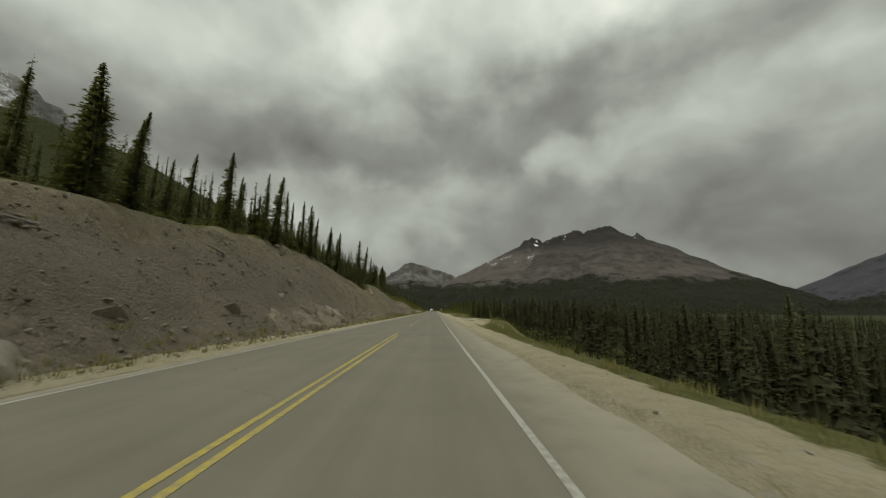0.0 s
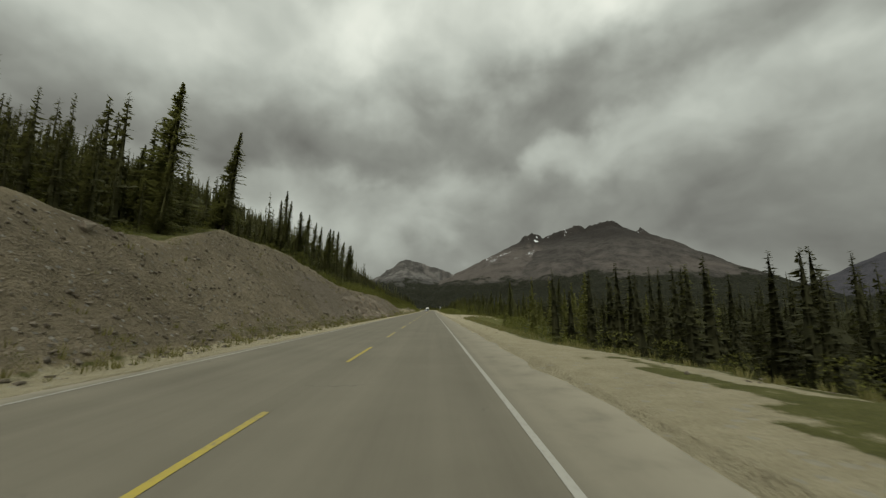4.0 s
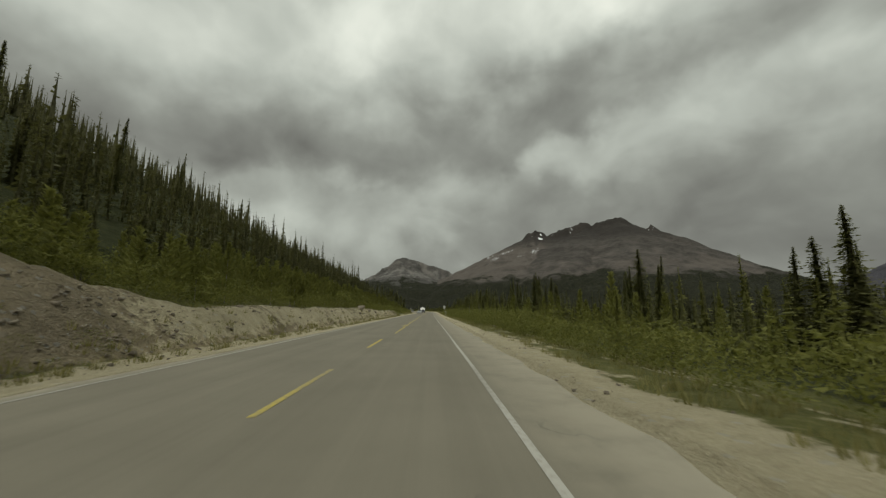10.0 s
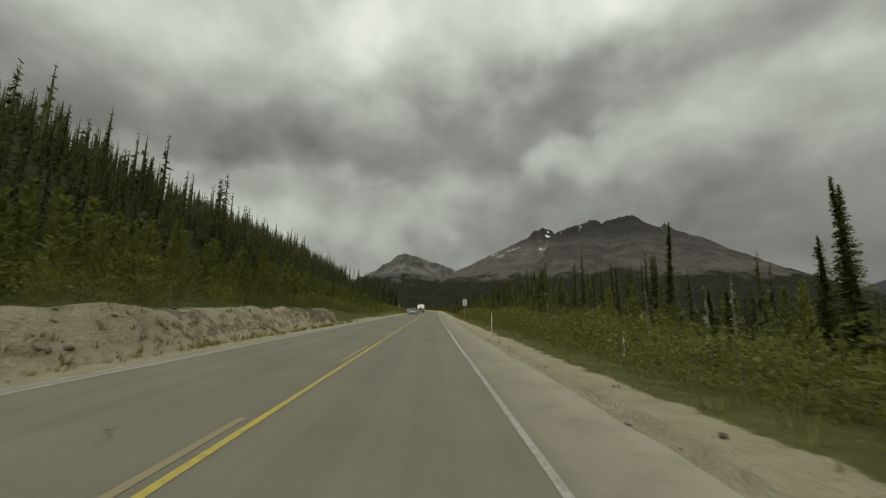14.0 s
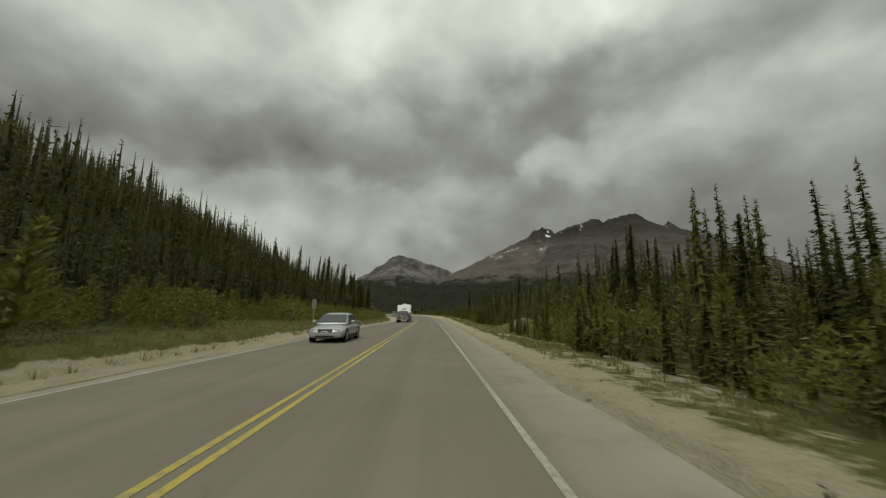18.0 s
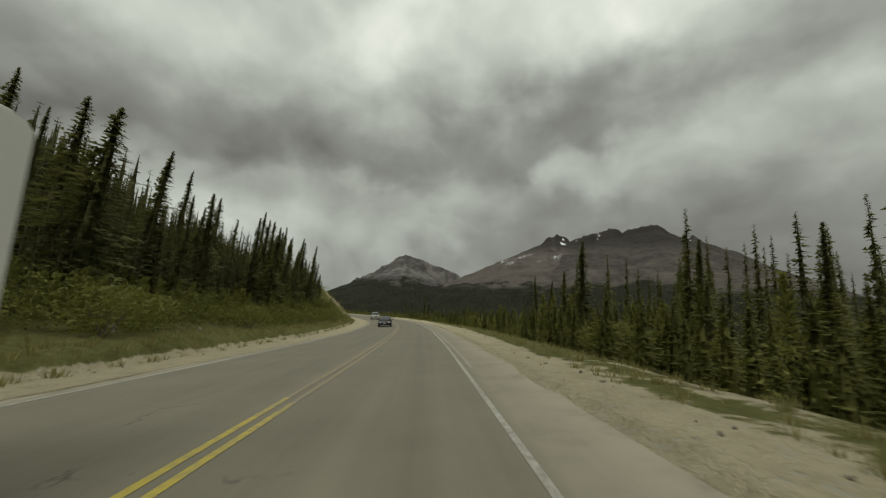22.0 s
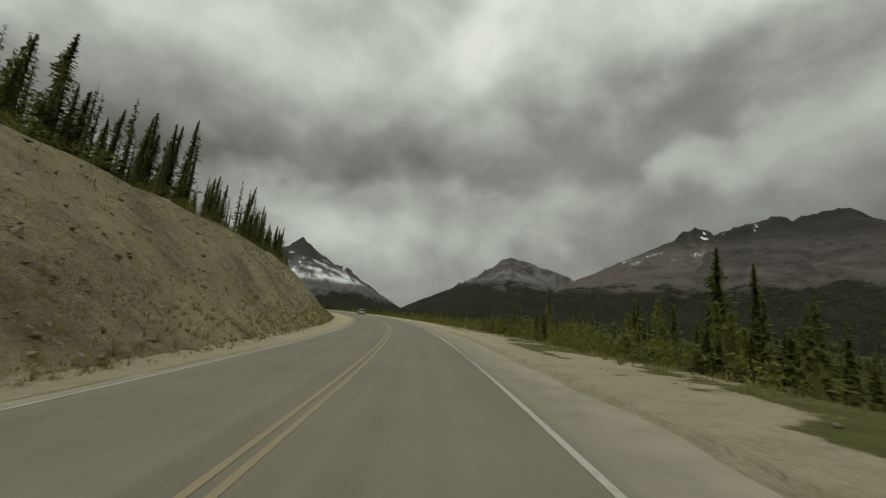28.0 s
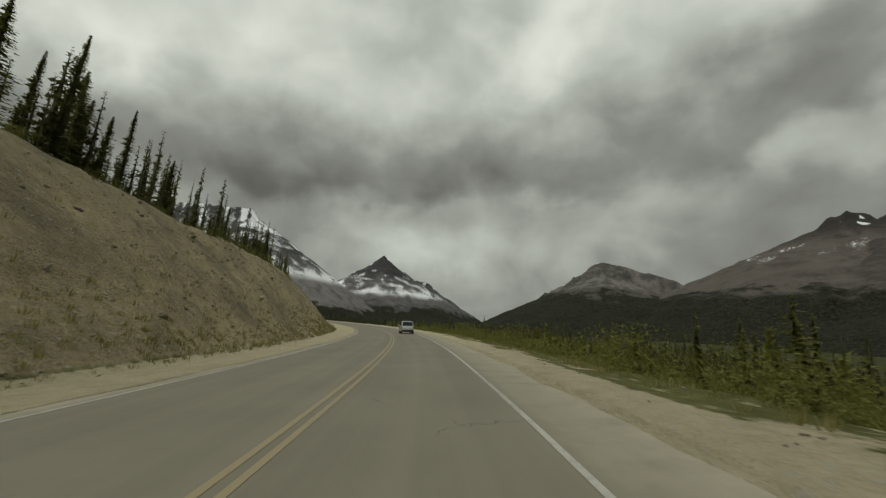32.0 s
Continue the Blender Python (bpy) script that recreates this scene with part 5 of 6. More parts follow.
def pine_shape(count=900, tuft=0.026):
    """Young pine one metre high: a tufted crown on the upper two thirds of a thin pale trunk."""
    v, f = [], []
    for i in range(count):
        u = rng.random() ** 0.9
        z = 0.22 + 0.78 * u
        r = 0.17 * (1 - u) ** 0.85 * (0.3 + 0.7 * math.sqrt(rng.random())) + 0.008
        a = rng.random() * 6.283
        c = np.array([math.cos(a) * r, math.sin(a) * r, z])
        o = np.array([math.cos(a), math.sin(a), 0.8]) + rng.normal(size=3) * 0.35
        w = np.cross(o, rng.normal(size=3))
        o, w, size = o / np.linalg.norm(o), w / (np.linalg.norm(w) + 1e-6), tuft * (0.6 + 0.8 * rng.random())
        k = len(v)
        v += [c - o * size + w * size * 0.5, c - o * size - w * size * 0.5, c + o * size * 1.4]
        f.append((k, k + 1, k + 2))
    return np.array(v), np.array(f)


PINE_NEEDLES = mat_foliage("young_pine_needles", (0.082, 0.085, 0.022), (0.148, 0.154, 0.040), (0.225, 0.228, 0.066))
PINES = []
for _ in range(5):
    pv, pf = pine_shape()
    tv, tf = trunk_shape(radius=0.009, lean=float(rng.normal() * 0.012))
    PINES.append((mesh_of("crown", pv, pf, PINE_NEEDLES), mesh_of("trunk", tv, tf, SNAG, True)))
PINE_SHAPES = [pine_shape(160, 0.045) for _ in range(4)]
FINE_PINES = [pine_shape(240, 0.034) for _ in range(4)]


def plant_pair(kind, pair, names, s, d, height, spread, label, group, category):
    if on_knoll(s, d):
        return None
    x, y, z = spot(s, d)
    root = new(kind)
    root.empty_display_size = 0.3
    root.matrix_basis = pose(x, y, z - 0.03, 0, 0, float(rng.random() * 360)) @ Matrix.Diagonal((height * spread, height * spread, height, 1))
    for n, m in zip(names, pair):
        piece = part(n, m, None, root)
        if n == "stem_cluster":
            piece["kind"] = "stuff"
    return tagged(root, label, category, group)


# young pines crowd the left bank between the two cuts
for s in np.arange(190, 350, 2.6):
    d = float(knots(TOE, s) - knots(CREST, s) / SLOPE) - 1.2 - abs(rng.normal()) * 3.0
    plant_pair("young_pine", PINES[int(rng.integers(0, 5))], ("crown", "trunk"), s + rng.normal(), d, 2.3 + 2.2 * rng.random(), 0.7 + 0.25 * rng.random(),
               "young green pine with a thin pale trunk above the bank", "young pines above the bank", "tree")
belt = clear_of_marks(420, 330, 500, lambda s: left_edge(s) - 3.5 - 6 * rng.random(), lambda s, d: 1.4 + 1.8 * rng.random())
belt += clear_of_marks(620, 190, 350, lambda s: left_edge(s) - 1.5 - 7 * rng.random(), lambda s, d: 2.0 + 2.2 * rng.random())
belt += clear_of_marks(300, 540, 720, lambda s: float(knots(GRAVEL, s)) + 5 + 16 * rng.random(), lambda s, d: 1.8 + 2.4 * rng.random())
belt += clear_of_marks(600, 205, 550, lambda s: float(knots(GRAVEL, s)) + 8 + 14 * rng.random(), lambda s, d: 2.4 + 2.8 * rng.random())
forest("young_pine_belt", [q for q in belt if q[1] < 0], PINE_SHAPES, PINE_NEEDLES, "thick belt of young green pines above the bank", 0.85)
right_belt = [q for q in belt if q[1] > 0]
dark = [q for q in right_belt[1::2] if q[0] < 330]
forest("young_pine_belt", right_belt[::2] + [q for q in right_belt[1::2] if q[0] >= 330], FINE_PINES, PINE_NEEDLES, "thick belt of young green pines along the road", 0.85)
forest("spruce_belt", dark, NEAR_TREES, NEEDLES, "dark spruces crowded behind the roadside scrub", 1.2)

# a close row of young spruces behind the right shoulder
for s in np.arange(384, 486, 2.3):
    d = float(knots(GRAVEL, s)) + 4.0 + 4.5 * rng.random()
    plant("young_spruce", int(rng.integers(0, 4)), s + rng.normal() * 0.6, d, 1.8 + 1.6 * rng.random(), 0.8 + 0.2 * rng.random())
row = clear_of_marks(330, 335, 440, lambda s: float(knots(GRAVEL, s)) + 3.2 + 6 * rng.random(), lambda s, d: 1.6 + 1.6 * rng.random())
row += clear_of_marks(760, 430, 570, lambda s: float(knots(GRAVEL, s)) + 3.6 + 11 * rng.random(), lambda s, d: 1.9 + 1.7 * rng.random())
row += clear_of_marks(620, 490, 740, lambda s: float(knots(GRAVEL, s)) + 6.5 + 26 * rng.random() ** 1.2, lambda s, d: 2.8 + 2.4 * rng.random())
forest("young_spruce_thicket", row, NEAR_TREES, NEEDLES_YOUNG, "close thicket of young spruces behind the shoulder", 1.7)
# willow scrub
for s in np.arange(98, 660, 7.0):
    d = float(knots(GRAVEL, s)) + (5.8 if s < 215 or s > 500 else 3.4) + abs(rng.normal()) * 2.4
    plant_pair("willow_bush", BUSHES[int(rng.integers(0, 6))], ("foliage", "stem_cluster"), s + rng.normal() * 2, d, 0.9 + 1.3 * rng.random(), 1.0 + 0.4 * rng.random(),
               "leafy green willow bush beside the shoulder", "willow bushes by the road", "bush")
for s in np.arange(205, 505, 7.0):
    d = left_edge(s) - 0.8 - abs(rng.normal()) * 3.0
    plant_pair("willow_bush", BUSHES[int(rng.integers(0, 6))], ("foliage", "stem_cluster"), s + rng.normal() * 2, d, 1.0 + 1.5 * rng.random(), 1.1 + 0.4 * rng.random(),
               "leafy green willow bush at the foot of the forest", "willow bushes by the road", "bush")
scrub = clear_of_marks(880, 100, 690, lambda s: float(knots(GRAVEL, s)) + (6.0 if s < 215 or s > 500 else 3.2) + 12 * rng.random(), lambda s, d: 0.5 + 1.3 * rng.random())
scrub += clear_of_marks(170, -40, 110, lambda s: float(knots(GRAVEL, s)) + 0.9 + 3.2 * rng.random() ** 1.5, lambda s, d: 0.3 + 0.6 * rng.random())
scrub += clear_of_marks(800, 190, 520, lambda s: left_edge(s) - (0.3 if s < 330 else 2.0) - 9 * rng.random(), lambda s, d: 0.6 + 1.5 * rng.random())
scrub += clear_of_marks(600, -40, 205, lambda s: left_edge(s) + 0.3 - 6 * rng.random(), lambda s, d: 0.3 + 0.6 * rng.random())
scrub += clear_of_marks(650, 505, 700, lambda s: left_edge(s) + 0.5 - 6 * rng.random(), lambda s, d: 0.4 + 0.9 * rng.random())
scrub += clear_of_marks(900, 500, 730, lambda s: float(knots(GRAVEL, s)) + 3.4 + 17 * rng.random(), lambda s, d: 0.8 + 1.5 * rng.random())
scrub += [(s, d, 0.25 + 0.45 * float(rng.random())) for s, d, _ in on_slope(160, 512, 700, 0.0, 0.25) + on_slope(110, 512, 700, 0.7, 1.0) + on_slope(60, 60, 200, 0.0, 0.15)]
scrub += [(float(s), float(knots(TOE, s)) - 0.1 - 0.9 * float(rng.random()), 0.25 + 0.4 * float(rng.random())) for s in 90 + 120 * rng.random(150)]
scrub += clear_of_marks(420, 195, 340, lambda s: left_edge(s) + 0.4 - 4.5 * rng.random(), lambda s, d: 0.6 + 0.9 * rng.random())
scrub += clear_of_marks(330, 188, 345, lambda s: float(knots(GRAVEL, s)) + 1.4 + 4.5 * rng.random(), lambda s, d: 0.5 + 1.0 * rng.random())
scrub += clear_of_marks(260, 128, 205, lambda s: left_edge(s) - 0.4 - 5 * rng.random(), lambda s, d: 1.0 + 1.2 * rng.random())
scrub += clear_of_marks(230, 448, 512, lambda s: left_edge(s) - 1.5 - 8 * rng.random(), lambda s, d: 0.9 + 1.1 * rng.random())
scrub += clear_of_marks(420, 395, 512, lambda s: left_edge(s) - 4.0 - 9 * rng.random(), lambda s, d: 1.2 + 1.5 * rng.random())
scrub += clear_of_marks(520, 535, 705, lambda s: float(knots(GRAVEL, s)) + 2.0 + 6 * rng.random(), lambda s, d: 0.8 + 1.1 * rng.random())
scrub += clear_of_marks(360, 192, 345, lambda s: float(knots(GRAVEL, s)) + 2.2 + 4.5 * rng.random(), lambda s, d: 1.0 + 1.1 * rng.random())
by_road = [q for q in scrub if -14 < q[1] < knots(GRAVEL, q[0]) + 4 or q[2] > 1.6 and q[1] < 0]
beyond = [q for q in scrub if not (-14 < q[1] < knots(GRAVEL, q[0]) + 4 or q[2] > 1.6 and q[1] < 0) and rng.random() < 0.75]
forest("roadside_scrub", by_road, FINE_BUSHES, LEAVES, "leafy green willow scrub along the shoulder", 1.1, category="scrub")
forest("willow_scrub", beyond, MID_BUSHES, LEAVES, "low green willow scrub", 1.1, category="scrub")

# dry grass: at the foot of the slope, on the slope in thin tufts, behind the right shoulder
grass = [(float(s), float(knots(TOE, s)) + 0.4 - float(abs(rng.normal())) * 0.7, 0.16 + 0.28 * float(rng.random())) for s in -20 + 330 * rng.random(2600)]
grass += [(float(s), float(knots(TOE, s)) + 0.3 - float(abs(rng.normal())) * 1.6, 0.16 + 0.3 * float(rng.random())) for s in 330 + 350 * rng.random(3600)]
grass += [(float(s), float(knots(GRAVEL, s)) + 0.5 + float(abs(rng.normal())) * 2.8, 0.12 + 0.24 * float(rng.random())) for s in -20 + 700 * rng.random(7000)]
grass += [(s, d, 0.15 + 0.3 * float(rng.random())) for s, d, _ in on_slope(1500, 505, 690, 0.0, 0.4) + on_slope(500, 505, 690, 0.4, 1.0) + on_slope(260, -10, 200, 0.0, 1.0)]
scatter("dry_grass", TUFTS, grass, STRAW, "tufts of yellow-green grass along the verge", "grass")


# ---- fallen logs on the slope ----
def log_mesh():
    v, f = trunk_shape(top=1.0, radius=0.035, sides=7, rings=7, lean=0.05)
    return mesh_of("fallen_log", v, f, SNAG, True)


LOG = log_mesh()
for s, up, length, turn in ((27, 0.86, 3.6, 40), (30, 0.80, 2.4, 70), (14, 0.9, 2.8, 20), (120, 0.9, 3.0, 60), (124, 0.82, 2.2, 15), (60, 0.9, 2.4, 50), (176, 0.85, 2.0, 35), (548, 0.8, 1.8, 55)):
    run = float(knots(CREST, s)) / SLOPE
    x, y, z = spot(s, float(knots(TOE, s)) - run * (up - 0.2), 0.16)
    ob = new("fallen_log", LOG)
    ob.matrix_basis = pose(x, y, z, 86, 0, 0.4 * turn - 12) @ Matrix.Diagonal((length * 0.8, length * 0.8, length, 1))
    tagged(ob, "weathered grey log lying on the gravel slope", "log", "fallen logs")

# ---- vehicles ----
RUBBER = mat_plain("tyre_rubber", (0.022, 0.022, 0.022), 0.85, wear=0.3, scale=20)
ALLOY = mat_plain("alloy_rim", (0.42, 0.42, 0.42), 0.35, 0.8, 0.12, 15)
CHROME = mat_plain("chrome_trim", (0.62, 0.62, 0.62), 0.15, 1.0, 0.08, 10)
GUARD_STEEL = mat_plain("brushed_guard_steel", (0.20, 0.20, 0.20), 0.4, 0.8, 0.15, 10)
TRIM = mat_plain("black_plastic_trim", (0.02, 0.02, 0.021), 0.6, wear=0.3, scale=12)
SILVER = mat_plain("silver_car_paint", (0.42, 0.43, 0.43), 0.28, 0.45, 0.08, 3, 0.6)
SILVER_SUV = mat_plain("warm_silver_car_paint", (0.40, 0.39, 0.36), 0.3, 0.45, 0.08, 3, 0.6)
CHARCOAL = mat_plain("charcoal_car_paint", (0.035, 0.036, 0.038), 0.25, 0.3, 0.12, 3, 0.6)
BLACK_PAINT = mat_plain("black_car_paint", (0.014, 0.014, 0.016), 0.22, 0.2, 0.12, 3, 0.6)
TRAILER_WHITE = mat_plain("white_fibreglass", (0.70, 0.70, 0.66), 0.4, 0.0, 0.06, 2)
LAMP_RED = mat_plain("red_lamp_lens", (0.30, 0.012, 0.012), 0.2, 0, 0.1, 8)
LAMP_CLEAR = mat_plain("clear_lamp_lens", (0.55, 0.56, 0.56), 0.12, 0.3, 0.1, 8)
PLATE = mat_plain("number_plate", (0.55, 0.55, 0.52), 0.5, 0, 0.1, 20)
DARK_INK = mat_plain("dark_lettering", (0.03, 0.03, 0.035), 0.6, 0, 0.2, 20)


def loft(stations, corners=4.0, n=20):
    """A closed body through stations (x, half width, bottom, top): each ring is a rounded rectangle."""
    v, f = [], []
    for x, w, z0, z1 in stations:
        cz, hz = (z0 + z1) / 2, (z1 - z0) / 2
        for j in range(n):
            a = 6.283185 * j / n
            c, s = math.cos(a), math.sin(a)
            v.append((x, w * math.copysign(abs(c) ** (2 / corners), c), cz + hz * math.copysign(abs(s) ** (2 / corners), s)))
    bm = bmesh.new()
    vs = [bm.verts.new(p) for p in v]
    for i in range(len(stations) - 1):
        for j in range(n):
            a, b = i * n + j, i * n + (j + 1) % n
            bm.faces.new((vs[a], vs[b], vs[b + n], vs[a + n]))
    bm.faces.new(vs[:n][::-1])
    bm.faces.new(vs[-n:])
    bmesh.ops.recalc_face_normals(bm, faces=bm.faces[:])
    for face in bm.faces:
        face.smooth = True
    return bm


def block(x0, x1, y0, y1, z0, z1, bevel=0.02, taper=0.0):
    """A box with softened edges; taper draws its top in at both ends of y."""
    bm = bmesh.new()
    bmesh.ops.create_cube(bm, size=1)
    for v in bm.verts:
        t = 1 - taper if v.co.z > 0 else 1
        v.co = Vector(((x0 + x1) / 2 + v.co.x * (x1 - x0), (y0 + y1) / 2 + v.co.y * (y1 - y0) * t, (z0 + z1) / 2 + v.co.z * (z1 - z0)))
    if bevel:
        bmesh.ops.bevel(bm, geom=bm.edges[:], offset=bevel, segments=2, affect="EDGES", clamp_overlap=True)
    return bm


def rod(a, b, r, sides=8):
    a, b = Vector(a), Vector(b)
    bm = bmesh.new()
    bmesh.ops.create_cone(bm, cap_ends=True, segments=sides, radius1=r, radius2=r, depth=(b - a).length)
    bmesh.ops.transform(bm, matrix=Matrix.Translation((a + b) / 2) @ (b - a).to_track_quat("Z", "Y").to_matrix().to_4x4(), verts=bm.verts)
    return bm


def ring_solid(profile, y, segments=24):
    """A wheel turned from a profile of (radius, offset) about the y axis."""
    bm = bmesh.new()
    rings = []
    for i in range(segments):
        a = 6.283185 * i / segments
        rings.append([bm.verts.new((r * math.cos(a), y + o, r * math.sin(a))) for r, o in profile])
    for i in range(segments):
        p, q = rings[i], rings[(i + 1) % segments]
        for j in range(len(profile) - 1):
            bm.faces.new((p[j], p[j + 1], q[j + 1], q[j]))
    bmesh.ops.recalc_face_normals(bm, faces=bm.faces[:])
    for face in bm.faces:
        face.smooth = True
    return bm


def wheel(parent, x, side, track, r, width=0.2):
    """A tyre with a spoked rim under a wheel part."""
    y = side * track
    out = side * width / 2
    ob = part("wheel", ring_solid([(r * 0.62, -out), (r * 0.93, -out), (r, -out * 0.7), (r, out * 0.7), (r * 0.93, out), (r * 0.66, out), (r * 0.62, out * 0.6)], 0), RUBBER, parent)
    ob.matrix_basis = pose(x, y, r)
    bm = ring_solid([(r * 0.66, out * 0.9), (r * 0.60, out * 0.98), (r * 0.56, out * 0.55)], 0)
    for k in range(6):
        a = 6.283 * k / 6
        s = block(0.02, r * 0.62, -0.012, 0.012, -r * 0.09, r * 0.09, 0)
        bmesh.ops.transform(s, matrix=pose(0, out * 0.75, 0, 0, -math.degrees(a), 0), verts=s.verts)
        me = bpy.data.meshes.new("spoke")
        s.to_mesh(me)
        s.free()
        bm.from_mesh(me)
        bpy.data.meshes.remove(me)
    hub = ring_solid([(0.001, out * 0.85), (r * 0.2, out * 0.8), (r * 0.22, out * 0.5)], 0, 12)
    me = bpy.data.meshes.new("hub")
    hub.to_mesh(me)
    hub.free()
    bm.from_mesh(me)
    bpy.data.meshes.remove(me)
    part("rim", bm, ALLOY, ob)
    disc = ring_solid([(0.001, out * 0.3), (r * 0.6, out * 0.3)], 0, 16)
    part("brake_disc", disc, TRIM, ob)
    arch = part("wheel_arch", ring_solid([(r * 1.0, side * 0.0), (r * 1.16, side * 0.0), (r * 1.17, side * 0.02), (r * 1.0, side * 0.02)], 0, 24), TRIM, parent)
    arch.matrix_basis = pose(x, side * (track + width * 0.40), r)


def glass_quad(name, pts, parent, mat=None, depth=0.012):
    """A pane through four corners, with a little thickness."""
    bm = bmesh.new()
    vs = [bm.verts.new(p) for p in pts]
    face = bm.faces.new(vs)
    face.normal_update()
    n = face.normal * depth
    r = bmesh.ops.extrude_face_region(bm, geom=[face])
    bmesh.ops.translate(bm, vec=n, verts=[g for g in r["geom"] if isinstance(g, bmesh.types.BMVert)])
    bmesh.ops.recalc_face_normals(bm, faces=bm.faces[:])
    return part(name, bm, mat or GLASS, parent)


def park(root, s, d, oncoming=False):
    """Stand a vehicle on the road, nose along x."""
    x, y = world_xy(s, d)
    b = float(knots(BANK, s))
    z = math.tan(radians(b)) * d
    root.matrix_basis = pose(float(x), float(y), z, 0, 0, heading_at(s) + (270 if oncoming else 90)) @ pose(0, 0, 0, b if oncoming else -b, 0, 0)


def car(name, label, s, d, oncoming, paint, length, width, height, suv=False):
    """A passenger car: body, cabin with panes, wheels, lamps, grille, bumpers, mirrors, handles, plates."""
    root = new(name)
    L, W, H = length / 2, width / 2, height
    r = 0.37 if suv else 0.33
    belt = H * (0.60 if suv else 0.62)
    nose, tail = (0.54, 0.60) if suv else (0.44, 0.58)
    g0 = 0.24 if suv else 0.19
    hood = belt * (0.97 if suv else 0.93)
    body = [(-L, W * 0.80, g0 + 0.22, belt * (0.86 if not suv else 0.95)), (-L + 0.06, W * 0.92, g0 + 0.1, belt * (0.95 if not suv else 0.99)), (-L + 0.3, W * 0.98, g0, belt), (-L * 0.45, W, g0, belt * 1.01),
            (0, W, g0, belt), (L * 0.38, W, g0, belt * 0.99), (L * 0.52, W * 0.99, g0, hood), (L - 0.35, W * 0.96, g0, hood * (0.93 if suv else 0.88)), (L - 0.08, W * 0.88, g0 + 0.08, hood * (0.88 if suv else 0.78)), (L, W * 0.74, g0 + 0.2, hood * (0.80 if suv else 0.68))]
    part("body", loft(body, 5.0 if suv else 3.6), paint, root)
    # cabin: front foot, front top, rear top, rear foot along x
    xf, xtf = L * 0.46, L * (0.20 if suv else 0.14)
    xr, xtr = (-L + 0.10, -L + 0.36) if suv else (-L * 0.80, -L * 0.42)
    wb, wt = W * 0.93, W * (0.80 if suv else 0.72)
    top = H - 0.04
    part("cabin", loft([(xr, wb * 0.97, belt - 0.1, belt + 0.02), ((xr + xtr) / 2, (wb + wt) / 2, belt - 0.1, (belt + top) / 2), (xtr, wt, belt - 0.1, top - 0.01), ((xtr + xtf) / 2, wt * 1.02, belt - 0.1, H),
                        (xtf, wt, belt - 0.1, top), ((xf + xtf) / 2, (wb + wt) / 2, belt - 0.1, (belt + top) / 2), (xf, wb * 0.97, belt - 0.1, belt + 0.02)], 6.0), paint, root)
    e = 0.02
    lo, hi = belt + 0.05, top - 0.07
    k = (hi - belt) / (top - belt)
    fx, rx = xf + (xtf - xf) * k, xr + (xtr - xr) * k
    wk = wb + (wt - wb) * k
    glass_quad("windscreen", [(xf - 0.02, -wb * 0.88, lo), (xf - 0.02, wb * 0.88, lo), (fx + e, wk * 0.9, hi), (fx + e, -wk * 0.9, hi)], root, depth=0.03)
    glass_quad("rear_window", [(xr + 0.02, wb * 0.84, lo), (xr + 0.02, -wb * 0.84, lo), (rx - e, -wk * 0.86, hi), (rx - e, wk * 0.86, hi)], root, depth=0.03)
    for side in (1, -1):
        cuts = [(xf - 0.25, xtf - 0.05), (L * 0.02, L * 0.02)], [(L * -0.01, L * -0.01), (-L * 0.42, -L * 0.42)]
        if suv:
            cuts = cuts + ([(-L * 0.46, -L * 0.46), (xr + 0.3, xtr + 0.1)],)
        for (b0, t0), (b1, t1) in cuts:
            pts = [(b0, side * (wb + 0.005), lo), (b1, side * (wb + 0.005), lo), (t1, side * (wk + 0.03), hi), (t0, side * (wk + 0.03), hi)]
            glass_quad("side_window", pts if side < 0 else pts[::-1], root)
        mirror = part("mirror", loft([(xf - 0.42, 0.07, belt, belt + 0.14), (xf - 0.36, 0.11, belt - 0.01, belt + 0.16), (xf - 0.28, 0.07, belt + 0.02, belt + 0.13)], 3.0, 12), paint, root)
        mirror.matrix_basis = pose(0, side * (W + 0.10), 0.02)
        for hx in (L * 0.06, -L * 0.38):
            part("door_handle", block(hx, hx + 0.17, side * W - 0.01, side * W + 0.025, belt - 0.16, belt - 0.12, 0.01), CHROME if suv else paint, root)
        part("sill", block(-L * 0.55, L * 0.52, side * W * 0.93 - 0.05, side * W * 0.93 + 0.05, g0 - 0.02, g0 + 0.09, 0.02), TRIM, root)
        hz = hood * (0.78 if suv else 0.70)
        part("headlamp", block(L - 0.20, L - 0.01, side * W * 0.62 - 0.19, side * W * 0.62 + 0.19, hz - 0.09 - 0.05 * suv, hz + 0.07 + 0.04 * suv, 0.05), LAMP_CLEAR, root, "clear headlamp")
        tz = belt * 0.85
        part("tail_lamp", block(-L + 0.02, -L + 0.24, side * W * 0.80 - 0.10, side * W * 0.80 + 0.15, tz - (0.18 if suv else 0.09), tz + 0.10, 0.03), LAMP_RED, root, "red tail lamp")
    part("front_bumper", block(L - 0.16, L + 0.05, -W * 0.86, W * 0.86, g0 + 0.08, g0 + 0.32, 0.06), paint, root)
    part("rear_bumper", block(-L - 0.05, -L + 0.14, -W * 0.88, W * 0.88, g0 + 0.08, g0 + 0.34, 0.06), paint if not suv else TRIM, root)
    gz = hood * 0.70
    grille = part("grille", block(L - 0.08, L + 0.03, -W * 0.40, W * 0.40, gz - (0.16 if suv else 0.07), gz + (0.13 if suv else 0.08), 0.03), TRIM, root, "black grille")
